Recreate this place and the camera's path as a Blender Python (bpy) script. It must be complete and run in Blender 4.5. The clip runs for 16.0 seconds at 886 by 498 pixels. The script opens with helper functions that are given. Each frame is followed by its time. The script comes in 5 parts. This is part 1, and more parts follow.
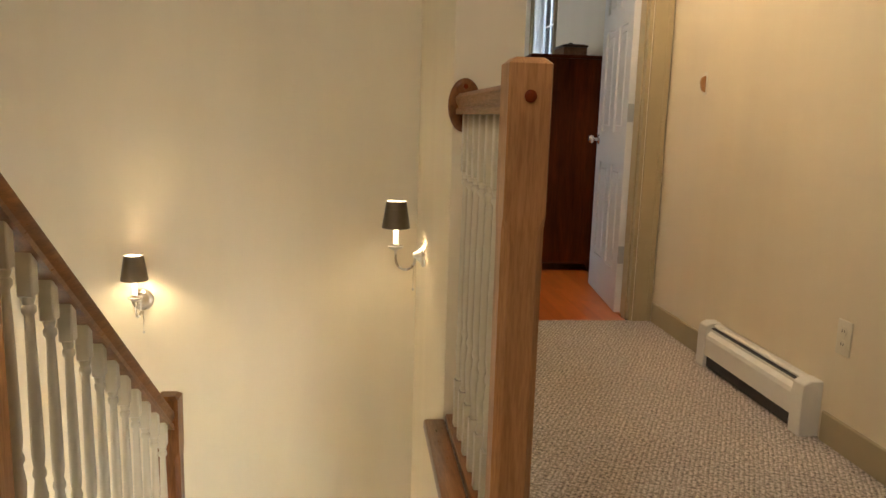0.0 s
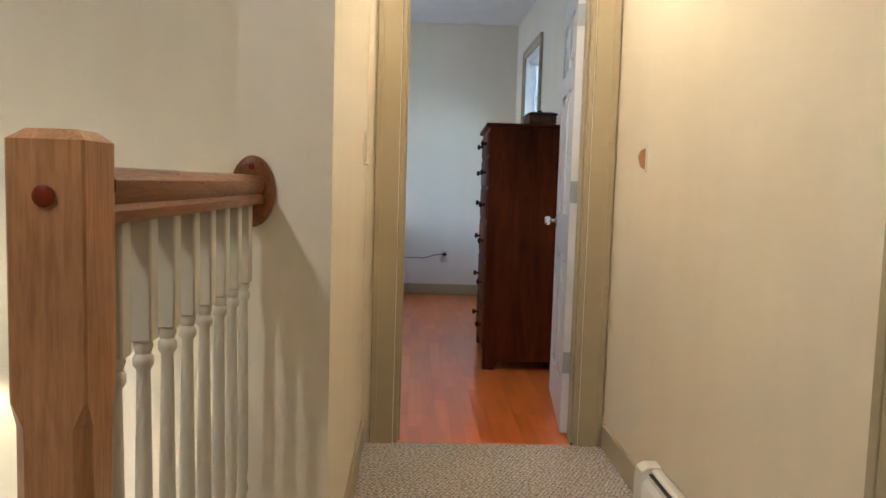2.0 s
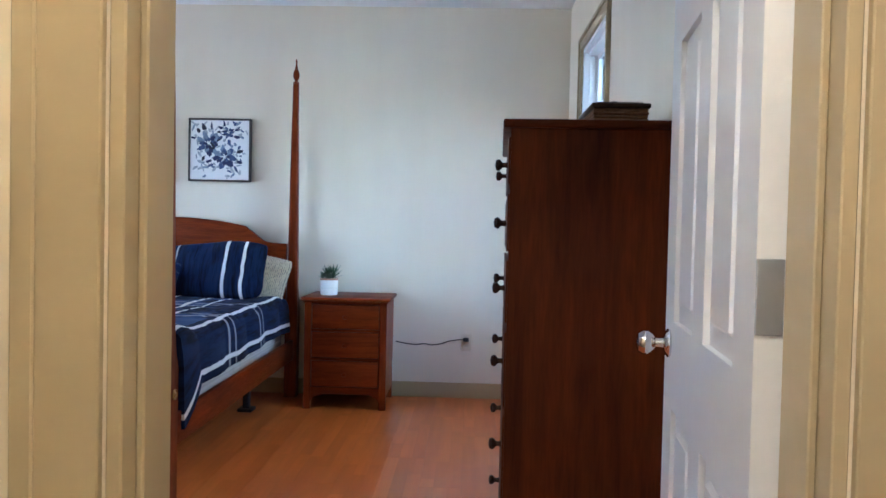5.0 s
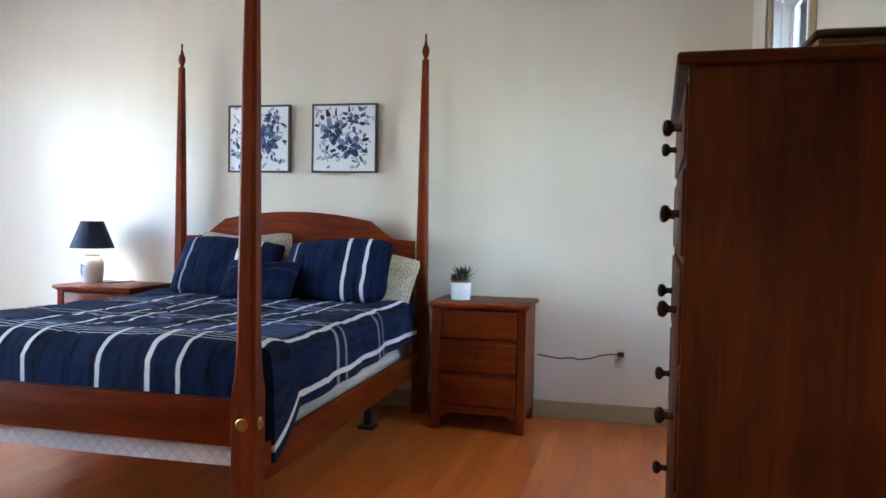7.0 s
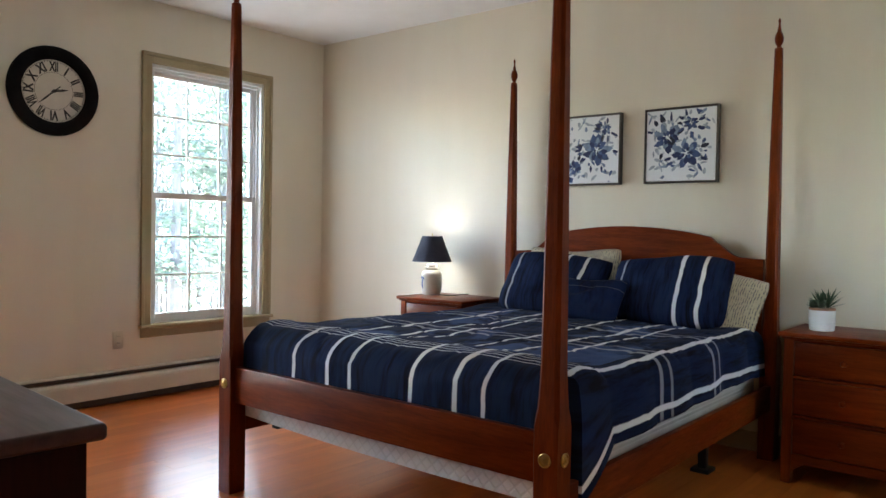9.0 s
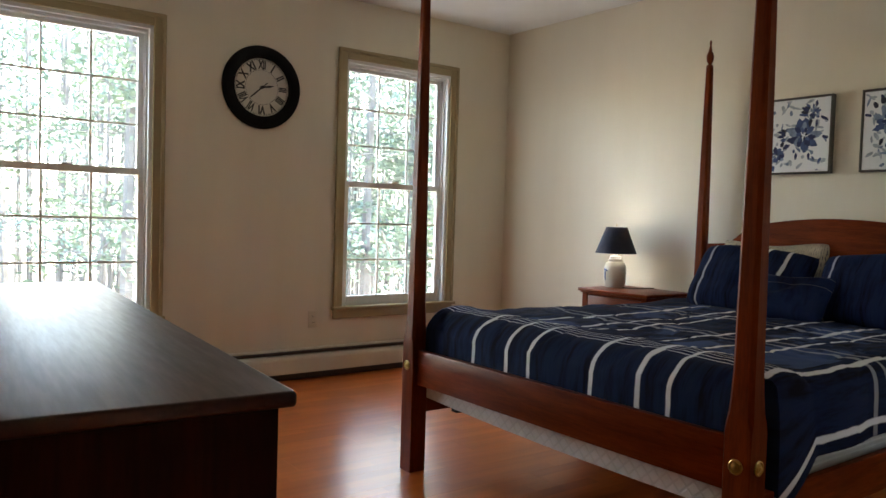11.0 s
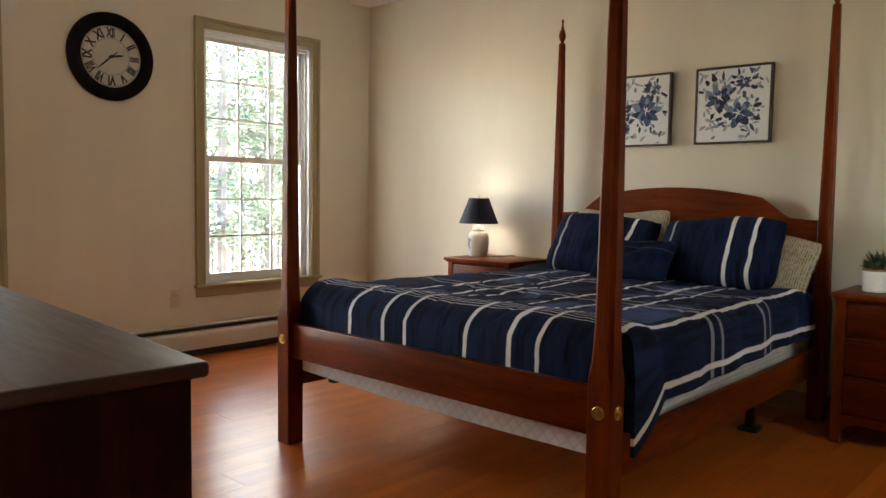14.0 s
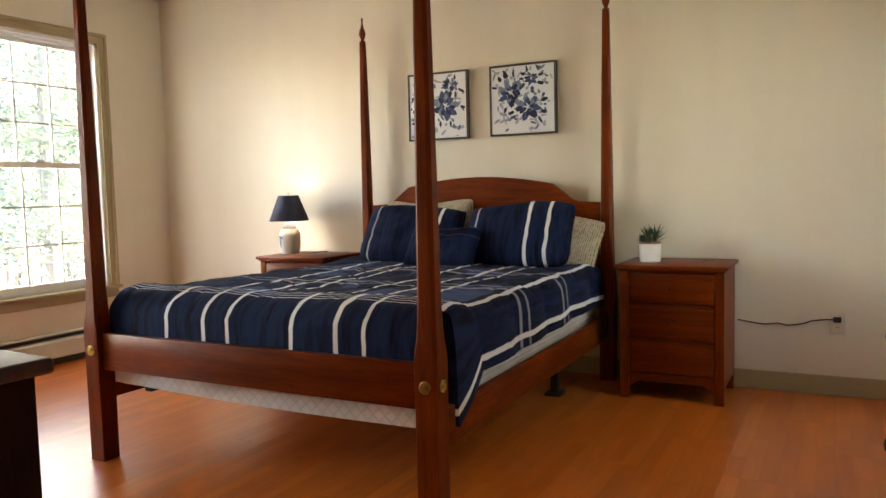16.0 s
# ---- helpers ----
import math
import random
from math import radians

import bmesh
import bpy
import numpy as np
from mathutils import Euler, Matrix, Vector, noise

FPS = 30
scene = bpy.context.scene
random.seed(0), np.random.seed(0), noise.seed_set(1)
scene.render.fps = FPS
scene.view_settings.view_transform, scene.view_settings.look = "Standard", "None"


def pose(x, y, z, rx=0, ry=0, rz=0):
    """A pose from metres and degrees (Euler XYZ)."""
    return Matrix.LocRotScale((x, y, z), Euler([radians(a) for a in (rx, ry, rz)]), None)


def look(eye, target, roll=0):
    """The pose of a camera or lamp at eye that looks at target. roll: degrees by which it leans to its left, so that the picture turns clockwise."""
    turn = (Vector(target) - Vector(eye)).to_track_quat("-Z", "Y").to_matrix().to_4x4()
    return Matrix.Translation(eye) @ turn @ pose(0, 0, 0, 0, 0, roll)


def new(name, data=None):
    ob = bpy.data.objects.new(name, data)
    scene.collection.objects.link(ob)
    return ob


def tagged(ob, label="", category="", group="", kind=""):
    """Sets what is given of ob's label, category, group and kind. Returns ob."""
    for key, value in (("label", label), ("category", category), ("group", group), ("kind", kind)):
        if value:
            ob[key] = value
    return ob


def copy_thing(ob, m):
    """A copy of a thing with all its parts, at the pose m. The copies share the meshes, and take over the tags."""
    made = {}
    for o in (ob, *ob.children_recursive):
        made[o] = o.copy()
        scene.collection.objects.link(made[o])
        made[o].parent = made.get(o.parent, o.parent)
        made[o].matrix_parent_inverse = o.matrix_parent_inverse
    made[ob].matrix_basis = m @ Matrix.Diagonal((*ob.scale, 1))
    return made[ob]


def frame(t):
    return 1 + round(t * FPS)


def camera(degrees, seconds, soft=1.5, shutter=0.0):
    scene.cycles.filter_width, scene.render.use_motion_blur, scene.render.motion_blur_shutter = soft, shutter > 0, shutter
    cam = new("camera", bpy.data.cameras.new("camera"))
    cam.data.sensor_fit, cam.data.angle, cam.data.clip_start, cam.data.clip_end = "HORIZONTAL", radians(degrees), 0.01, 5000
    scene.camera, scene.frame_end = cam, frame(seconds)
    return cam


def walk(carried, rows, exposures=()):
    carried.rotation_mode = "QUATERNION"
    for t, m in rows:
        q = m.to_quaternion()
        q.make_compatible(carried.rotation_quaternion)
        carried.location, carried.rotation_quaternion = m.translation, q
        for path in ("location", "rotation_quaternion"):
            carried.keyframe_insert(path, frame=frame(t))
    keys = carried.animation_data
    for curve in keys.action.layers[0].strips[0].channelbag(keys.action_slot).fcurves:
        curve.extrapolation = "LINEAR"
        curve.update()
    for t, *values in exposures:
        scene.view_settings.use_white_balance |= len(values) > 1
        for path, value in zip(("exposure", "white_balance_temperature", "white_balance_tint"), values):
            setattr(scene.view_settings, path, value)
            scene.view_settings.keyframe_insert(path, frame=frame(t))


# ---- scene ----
cam = camera(60.6, 16.0)
PATH = [
    (0, (-1.039, -3.776, 1.036), (-0.809, -1.819, 0.694), 1.7),
    (0.5, (-0.961, -3.724, 1.047), (-0.721, -1.768, 0.705), 2.0),
    (1, (-0.795, -3.589, 1.059), (-0.6, -1.635, 0.676), 1.9),
    (1.5, (-0.576, -3.408, 1.071), (-0.413, -1.438, 0.763), 1.6),
    (2, (-0.307, -3.164, 1.107), (-0.226, -1.173, 0.936), 1.7),
    (2.5, (-0.143, -2.844, 1.121), (-0.104, -0.848, 0.998), 2.2),
    (3, (-0.015, -2.475, 1.13), (-0.058, -0.478, 1.031), 2.1),
    (3.2, (0.029, -2.317, 1.145), (-0.034, -0.32, 1.056), 1.9),
    (5.3, (0.021, -0.602, 1.163), (-0.053, 1.396, 1.118), 1.1),
    (5.5, (0.027, -0.482, 1.158), (-0.103, 1.513, 1.119), 0.8),
    (6, (0.046, -0.258, 1.161), (-0.273, 1.716, 1.127), 0.5),
    (6.5, (0.039, -0.173, 1.161), (-0.362, 1.786, 1.113), 0.8),
    (7, (0.029, -0.129, 1.159), (-0.44, 1.814, 1.087), 1.1),
    (7.5, (0.018, -0.08, 1.163), (-0.557, 1.834, 1.088), 0.8),
    (8, (0.035, 0.036, 1.184), (-0.779, 1.861, 1.11), 0.3),
    (8.5, (0.02, 0.147, 1.169), (-1.055, 1.832, 1.119), 0.2),
    (9, (0.009, 0.175, 1.165), (-1.262, 1.718, 1.114), 1.0),
    (9.5, (-0.003, 0.172, 1.164), (-1.404, 1.599, 1.117), 1.4),
    (10, (-0.009, 0.179, 1.161), (-1.511, 1.499, 1.111), 1.6),
    (10.2, (-0.015, 0.197, 1.148), (-1.555, 1.472, 1.098), 1.7),
    (12.5, (0.003, 0.176, 1.151), (-1.619, 1.342, 1.047), 1.7),
    (13, (0.007, 0.16, 1.147), (-1.575, 1.378, 1.023), 1.5),
    (13.5, (0.01, 0.135, 1.151), (-1.466, 1.477, 1.01), 1.1),
    (14, (0.005, 0.094, 1.147), (-1.339, 1.568, 1.001), 0.9),
    (14.5, (0.008, 0.057, 1.143), (-1.204, 1.643, 1.006), 0.6),
    (15, (0.016, 0.025, 1.137), (-1.071, 1.698, 1.0), -0.2),
    (15.5, (0.019, -0.003, 1.131), (-0.965, 1.733, 0.996), -0.7),
    (16, (0.014, -0.019, 1.12), (-0.91, 1.748, 0.969), -1.4),
]
EXPOSURES = [(0, 5.48, 6500, 15), (1, 5.55, 6100, 14), (2, 5.85, 5300, 12), (3, 5.75, 5000, 12), (5.5, 6.28, 5100, 14), (6.5, 6.2, 5500, 14),
             (7.5, 6.0, 6000, 14), (8.5, 5.58, 6600, 12), (9, 5.52, 6700, 12), (10, 5.12, 7100, 13), (12.5, 4.88, 8200, 15), (16, 5.78, 8800, 18)]
walk(cam, [(t, look(eye, at, roll)) for t, eye, at, roll in PATH], EXPOSURES)

# ---- world, sun, lamps' strengths ----
SUN_ELEVATION = radians(52)
world = bpy.data.worlds.new("sky")
scene.world = world
world.use_nodes = True
wt = world.node_tree
sky = wt.nodes.new("ShaderNodeTexSky")
sky.sky_type = "NISHITA"
sky.sun_disc = False
sky.sun_elevation = SUN_ELEVATION
sky.sun_rotation = 0.0
wt.nodes["Background"].inputs[1].default_value = 0.15
wt.links.new(sky.outputs[0], wt.nodes["Background"].inputs[0])
sun = new("sun", bpy.data.lights.new("sun", "SUN"))
sun.data.energy, sun.data.angle, sun.data.color = 5.0, radians(0.5), (1.0, 0.95, 0.86)
sun.matrix_world = look((0, 0, 20), (0, -math.cos(SUN_ELEVATION), 20 - math.sin(SUN_ELEVATION)))
WARM = (1.0, 0.79, 0.47)
SCONCE_WATTS = 0.24
LAMP_WATTS = 0.165
SKY_WATTS = 0.26
EAST_WATTS = 0.08
HALL_WATTS = 0.70
LANDING_WATTS = 0.82
LANDING_COLOUR = (1.0, 0.95, 0.88)
HALL_COLOUR = (1.0, 0.83, 0.58)
LAMP_COLOUR = (0.84, 0.92, 1.0)

# ---- materials ----


def nodes(name):
    m = bpy.data.materials.new(name)
    m.use_nodes = True
    t = m.node_tree
    return m, t, t.nodes["Principled BSDF"]


def add(t, kind, **sets):
    n = t.nodes.new("ShaderNode" + kind)
    for key, value in sets.items():
        n.inputs[key.replace("_", " ")].default_value = value
    return n


def coords(t, scale=(1, 1, 1), rot=(0, 0, 0), which="Object"):
    tc = t.nodes.new("ShaderNodeTexCoord")
    mp = t.nodes.new("ShaderNodeMapping")
    mp.inputs["Scale"].default_value = scale
    mp.inputs["Rotation"].default_value = rot
    t.links.new(tc.outputs[which], mp.inputs["Vector"])
    return mp.outputs["Vector"]


def ramp(t, fac, stops, interp="LINEAR"):
    r = t.nodes.new("ShaderNodeValToRGB")
    r.color_ramp.interpolation = interp
    e = r.color_ramp.elements
    while len(e) < len(stops):
        e.new(0.5)
    for i, (p, c) in enumerate(stops):
        e[i].position = p
        e[i].color = (*c, 1) if len(c) == 3 else c
    t.links.new(fac, r.inputs["Fac"])
    return r.outputs["Color"]


def mix(t, fac, a, b, mode="MIX"):
    n = t.nodes.new("ShaderNodeMix")
    n.data_type, n.blend_type = "RGBA", mode
    for sock, v in ((n.inputs[0], fac), (n.inputs[6], a), (n.inputs[7], b)):
        if hasattr(v, "is_linked"):
            t.links.new(v, sock)
        elif isinstance(v, tuple):
            sock.default_value = (*v, 1)
        else:
            sock.default_value = v
    return n.outputs[2]


def noise_of(t, vec, scale, detail=4, rough=0.55, distortion=0.0):
    n = add(t, "TexNoise", Scale=scale, Detail=detail, Roughness=rough, Distortion=distortion)
    t.links.new(vec, n.inputs["Vector"])
    return n.outputs["Fac"]


def bumped(t, p, height, strength=0.2, distance=0.002):
    b = add(t, "Bump", Strength=strength, Distance=distance)
    t.links.new(height, b.inputs["Height"])
    t.links.new(b.outputs[0], p.inputs["Normal"])


def plain(name, base, rough=0.5, metal=0.0, var=0.12, big=3.0, fine=60.0, bump=0.1, dist=0.001, coat=0.0):
    """Paint, plastic, metal or cloth of one colour with stains, grain and fine relief."""
    m, t, p = nodes(name)
    v = coords(t)
    dark = tuple(c * (1 - var) for c in base)
    light = tuple(min(1, c * (1 + var * 0.5)) for c in base)
    large = ramp(t, noise_of(t, v, big, 3), [(0.3, dark), (0.7, light)])
    small = noise_of(t, v, fine, 3)
    col = mix(t, 0.25, large, ramp(t, small, [(0.3, dark), (0.7, light)]))
    t.links.new(col, p.inputs["Base Color"])
    r = ramp(t, noise_of(t, v, big * 4, 3), [(0.3, (rough * 0.85,) * 3), (0.7, (min(1, rough * 1.15),) * 3)])
    t.links.new(r, p.inputs["Roughness"])
    p.inputs["Metallic"].default_value = metal
    p.inputs["Coat Weight"].default_value = coat
    bumped(t, p, small, bump, dist)
    return m


def wood(name, dark, light, axis="z", rough=0.32, coat=0.05, fine=12, spec=0.22, relief=0.08, coat_rough=0.18):
    """Stained, varnished wood with grain along one axis."""
    m, t, p = nodes(name)
    q = fine * 0.09
    s = {"x": (q, fine, fine), "y": (fine, q, fine), "z": (fine, fine, q)}[axis]
    v = coords(t, s)
    grain = noise_of(t, v, 2.2, 6, 0.6, 0.6)
    col = ramp(t, grain, [(0.28, dark), (0.5, tuple((a + b) / 2 for a, b in zip(dark, light))), (0.74, light)])
    fine_v = coords(t, tuple(a * 9 for a in s))
    pores = noise_of(t, fine_v, 2.0, 2)
    col = mix(t, 0.35, col, mix(t, 1.0, col, ramp(t, pores, [(0.35, (0.45, 0.4, 0.36)), (0.6, (1, 1, 1))]), "MULTIPLY"))
    cloud = noise_of(t, coords(t), 2.5, 2)
    col = mix(t, 1.0, col, ramp(t, cloud, [(0.3, (0.8, 0.76, 0.72)), (0.7, (1.1, 1.08, 1.05))]), "MULTIPLY")
    t.links.new(col, p.inputs["Base Color"])
    t.links.new(ramp(t, pores, [(0.2, (rough * 1.3,) * 3), (0.8, (rough * 0.85,) * 3)]), p.inputs["Roughness"])
    p.inputs["Coat Weight"].default_value = coat
    p.inputs["Coat Roughness"].default_value = coat_rough
    p.inputs["Specular IOR Level"].default_value = spec
    bumped(t, p, pores, relief, 0.0006)
    return m


def wall_paint(name, base, rough=0.6):
    """Rolled wall paint: orange-peel relief and faint roller bands."""
    m, t, p = nodes(name)
    v = coords(t)
    big = noise_of(t, v, 0.9, 3)
    mid = noise_of(t, coords(t, (3.2, 3.2, 0.4)), 1.4, 3)
    peel = noise_of(t, v, 140, 2)
    col = ramp(t, big, [(0.3, tuple(c * 0.94 for c in base)), (0.7, base)])
    col = mix(t, 1.0, col, ramp(t, mid, [(0.35, (0.965, 0.96, 0.95)), (0.65, (1, 1, 1))]), "MULTIPLY")
    t.links.new(col, p.inputs["Base Color"])
    p.inputs["Roughness"].default_value = rough
    bumped(t, p, peel, 0.12, 0.0008)
    return m


def laminate():
    """Three-strip laminate: short blocks of beech or cherry in each plank."""
    m, t, p = nodes("laminate_floor")
    oi = t.nodes.new("ShaderNodeObjectInfo")
    tc = t.nodes.new("ShaderNodeTexCoord")
    shift = add(t, "VectorMath")
    shift.operation = "ADD"
    mul = add(t, "VectorMath")
    mul.operation = "MULTIPLY"
    t.links.new(oi.outputs["Random"], mul.inputs[0])
    mul.inputs[1].default_value = (0, 7.3, 3.1)
    t.links.new(tc.outputs["Object"], shift.inputs[0])
    t.links.new(mul.outputs[0], shift.inputs[1])
    mp = t.nodes.new("ShaderNodeMapping")
    mp.inputs["Rotation"].default_value = (0, 0, radians(90))
    t.links.new(shift.outputs[0], mp.inputs["Vector"])
    b = add(t, "TexBrick", Scale=1.0, Mortar_Size=0.0007, Mortar_Smooth=0.2, Bias=0.0, Brick_Width=0.42, Row_Height=0.0635)
    b.offset, b.offset_frequency = 0.37, 2
    b.inputs["Color1"].default_value = (0.0, 0.0, 0.0, 1)
    b.inputs["Color2"].default_value = (1.0, 1.0, 1.0, 1)
    b.inputs["Mortar"].default_value = (0.15, 0.15, 0.15, 1)
    t.links.new(mp.outputs[0], b.inputs["Vector"])
    tone = ramp(t, b.outputs["Color"], [(0.0, (0.53, 0.122, 0.018)), (0.5, (0.60, 0.146, 0.022)), (1.0, (0.66, 0.172, 0.029))])
    gv = t.nodes.new("ShaderNodeMapping")
    gv.inputs["Scale"].default_value = (16, 1.3, 1)
    t.links.new(shift.outputs[0], gv.inputs["Vector"])
    grain = noise_of(t, gv.outputs[0], 1.6, 3, 0.5)
    col = mix(t, 1.0, tone, ramp(t, grain, [(0.3, (0.88, 0.85, 0.82)), (0.7, (1.05, 1.05, 1.05))]), "MULTIPLY")
    t.links.new(col, p.inputs["Base Color"])
    p.inputs["Roughness"].default_value = 0.30
    p.inputs["Specular IOR Level"].default_value = 0.5
    p.inputs["Coat Weight"].default_value = 0.3
    p.inputs["Coat Roughness"].default_value = 0.17
    return m


def berber():
    """Looped carpet in beige and grey flecks, in slanting ribs."""
    m, t, p = nodes("berber_carpet")
    v = coords(t, (1, 1, 1), (0, 0, radians(28)))
    w = add(t, "TexVoronoi", Scale=95.0, Randomness=0.55)
    t.links.new(v, w.inputs["Vector"])
    rib = add(t, "TexWave", Scale=22.0, Distortion=2.2, Detail=2.0)
    t.links.new(v, rib.inputs["Vector"])
    fleck = noise_of(t, v, 85, 2, 0.7)
    tone = ramp(t, fleck, [(0.34, (0.11, 0.085, 0.062)), (0.48, (0.35, 0.29, 0.225)), (0.64, (0.60, 0.53, 0.44))])
    tone = mix(t, 1.0, tone, ramp(t, rib.outputs["Fac"], [(0.0, (0.72, 0.7, 0.68)), (0.6, (1.08, 1.08, 1.08))]), "MULTIPLY")
    tone = mix(t, 1.0, tone, ramp(t, noise_of(t, v, 2.0, 3), [(0.3, (0.88, 0.87, 0.86)), (0.7, (1.05, 1.05, 1.05))]), "MULTIPLY")
    t.links.new(tone, p.inputs["Base Color"])
    p.inputs["Roughness"].default_value = 0.95
    p.inputs["Sheen Weight"].default_value = 0.2
    h = mix(t, 0.5, w.outputs["Distance"], rib.outputs["Fac"])
    bumped(t, p, h, 0.9, 0.006)
    return m


def glass():
    m, t, p = nodes("window_glass")
    t.nodes.remove(p)
    out = t.nodes["Material Output"]
    tr, gl, fr, mx = (add(t, k) for k in ("BsdfTransparent", "BsdfGlossy", "Fresnel", "MixShader"))
    tr.inputs["Color"].default_value = (0.94, 0.98, 0.985, 1)
    fr.inputs["IOR"].default_value = 1.45
    gl.inputs["Roughness"].default_value = 0.01
    t.links.new(fr.outputs[0], mx.inputs[0])
    t.links.new(tr.outputs[0], mx.inputs[1])
    t.links.new(gl.outputs[0], mx.inputs[2])
    t.links.new(mx.outputs[0], out.inputs["Surface"])
    return m


def glowing(name, colour, strength):
    m, t, p = nodes(name)
    p.inputs["Emission Color"].default_value = (*colour, 1)
    p.inputs["Emission Strength"].default_value = strength
    return m


def stripes(t, fac, marks, span):
    """A mask of lines (centre, half width, weight) along a coordinate that runs over span metres either way."""
    total = None
    for c, half, weight in marks:
        d = add(t, "Math")
        d.operation = "SUBTRACT"
        t.links.new(fac, d.inputs[0])
        d.inputs[1].default_value = c
        a = add(t, "Math")
        a.operation = "ABSOLUTE"
        t.links.new(d.outputs[0], a.inputs[0])
        r = add(t, "MapRange", From_Min=half * 0.75, From_Max=half * 1.15, To_Min=weight, To_Max=0.0)
        t.links.new(a.outputs[0], r.inputs["Value"])
        if total is None:
            total = r.outputs[0]
        else:
            s = add(t, "Math")
            s.operation = "MAXIMUM"
            t.links.new(total, s.inputs[0])
            t.links.new(r.outputs[0], s.inputs[1])
            total = s.outputs[0]
    return total


def plaid(name, across, along, fine_across, patches=True):
    """Navy woven cotton with white and slate lines, laid out on the cloth's own unrolled lengths in metres."""
    m, t, p = nodes(name)
    uv = t.nodes.new("ShaderNodeUVMap")
    sep = t.nodes.new("ShaderNodeSeparateXYZ")
    t.links.new(uv.outputs[0], sep.inputs[0])
    wob = noise_of(t, uv.outputs[0], 9, 2)
    wobbled = []
    for o in ("X", "Y"):
        n = add(t, "Math")
        n.operation = "MULTIPLY_ADD"
        t.links.new(wob, n.inputs[0])
        n.inputs[1].default_value = 0.012
        t.links.new(sep.outputs[o], n.inputs[2])
        wobbled.append(n.outputs[0])
    navy, ink, slate = (0.0066, 0.0165, 0.056), (0.003, 0.004, 0.011), (0.052, 0.092, 0.215)
    thread = t.nodes.new("ShaderNodeMapping")
    thread.inputs["Scale"].default_value = (fine_across, 3, 1)
    t.links.new(uv.outputs[0], thread.inputs["Vector"])
    streak = noise_of(t, thread.outputs[0], 1.0, 3, 0.7)
    col = ramp(t, streak, [(0.35, ink), (0.55, navy), (0.78, (0.012, 0.020, 0.052))])
    if patches:
        pv = t.nodes.new("ShaderNodeMapping")
        pv.inputs["Scale"].default_value = (2.6, 2.0, 1)
        t.links.new(uv.outputs[0], pv.inputs["Vector"])
        cloud = noise_of(t, pv.outputs[0], 1.3, 6, 0.62)

        def within(mask, limits):
            for value, limit, kind in limits:
                gate = t.nodes.new("ShaderNodeMath")
                gate.operation = kind
                t.links.new(value, gate.inputs[0])
                gate.inputs[1].default_value = limit
                mask = mix(t, 1.0, mask, gate.outputs[0], "MULTIPLY")
            return mask
        low, high = "GREATER_THAN", "LESS_THAN"
        patch = within(ramp(t, cloud, [(0.52, (0, 0, 0)), (0.57, (1, 1, 1))]), ((wobbled[0], 0.74, high), (wobbled[0], -0.55, low), (wobbled[1], 0.14, low)))
        block_print = within(ramp(t, cloud, [(0.40, (0, 0, 0)), (0.45, (1, 1, 1))]),
                             ((wobbled[0], 0.30, low), (wobbled[0], 0.76, high), (wobbled[1], 0.15, low), (wobbled[1], 0.56, high)))
        col = mix(t, patch, col, mix(t, 0.7, col, slate))
        col = mix(t, block_print, col, mix(t, 0.8, col, slate))
    if along:
        fine = [s for s in along if s[1] < 0.005]
        wide = [s for s in along if s[1] >= 0.005]
        if wide:
            col = mix(t, stripes(t, wobbled[1], wide, 2), col, (0.62, 0.62, 0.66))
        if fine:
            on_top = t.nodes.new("ShaderNodeMath")
            on_top.operation = "LESS_THAN"
            t.links.new(wobbled[0], on_top.inputs[0])
            on_top.inputs[1].default_value = 0.80
            col = mix(t, mix(t, 1.0, stripes(t, wobbled[1], fine, 2), on_top.outputs[0], "MULTIPLY"), col, (0.62, 0.62, 0.66))
    col = mix(t, stripes(t, wobbled[0], across, 2), col, (0.74, 0.73, 0.73))
    weave = noise_of(t, uv.outputs[0], 420, 2)
    t.links.new(col, p.inputs["Base Color"])
    p.inputs["Roughness"].default_value = 0.9
    p.inputs["Specular IOR Level"].default_value = 0.15
    bumped(t, p, weave, 0.25, 0.001)
    return m


M = {}
M["wall_room"] = wall_paint("cream_wall_paint", (0.75, 0.685, 0.56))
M["wall_hall"] = wall_paint("warm_cream_wall_paint", (0.72, 0.62, 0.44))
M["ceiling"] = wall_paint("ceiling_paint", (0.85, 0.85, 0.84), 0.8)
M["trim"] = plain("khaki_trim_paint", (0.37, 0.295, 0.165), 0.45, var=0.05, big=2.0, fine=40, bump=0.02)
M["door_white"] = plain("white_door_paint", (0.66, 0.65, 0.63), 0.35, var=0.06, fine=90, bump=0.12)
M["sash"] = plain("white_sash_vinyl", (0.80, 0.80, 0.78), 0.4, var=0.06)
M["laminate"] = laminate()
M["carpet"] = berber()
M["glass"] = glass()
CH_D, CH_L = (0.105, 0.0140, 0.0019), (0.245, 0.040, 0.0052)
for ax in "xyz":
    M["cherry_" + ax] = wood("cherry_wood_" + ax, CH_D, CH_L, ax, 0.34, 0.02, 12, 0.13)
    M["mahog_" + ax] = wood("dark_cherry_wood_" + ax, (0.036, 0.0072, 0.0014), (0.130, 0.028, 0.0040), ax, 0.42, 0.0, 7, 0.12)
    M["oak_" + ax] = wood("stained_rail_wood_" + ax, (0.35, 0.165, 0.060), (0.54, 0.28, 0.11), ax, 0.34)
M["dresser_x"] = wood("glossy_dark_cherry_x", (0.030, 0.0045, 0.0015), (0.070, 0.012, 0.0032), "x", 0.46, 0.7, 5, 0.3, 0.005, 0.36)
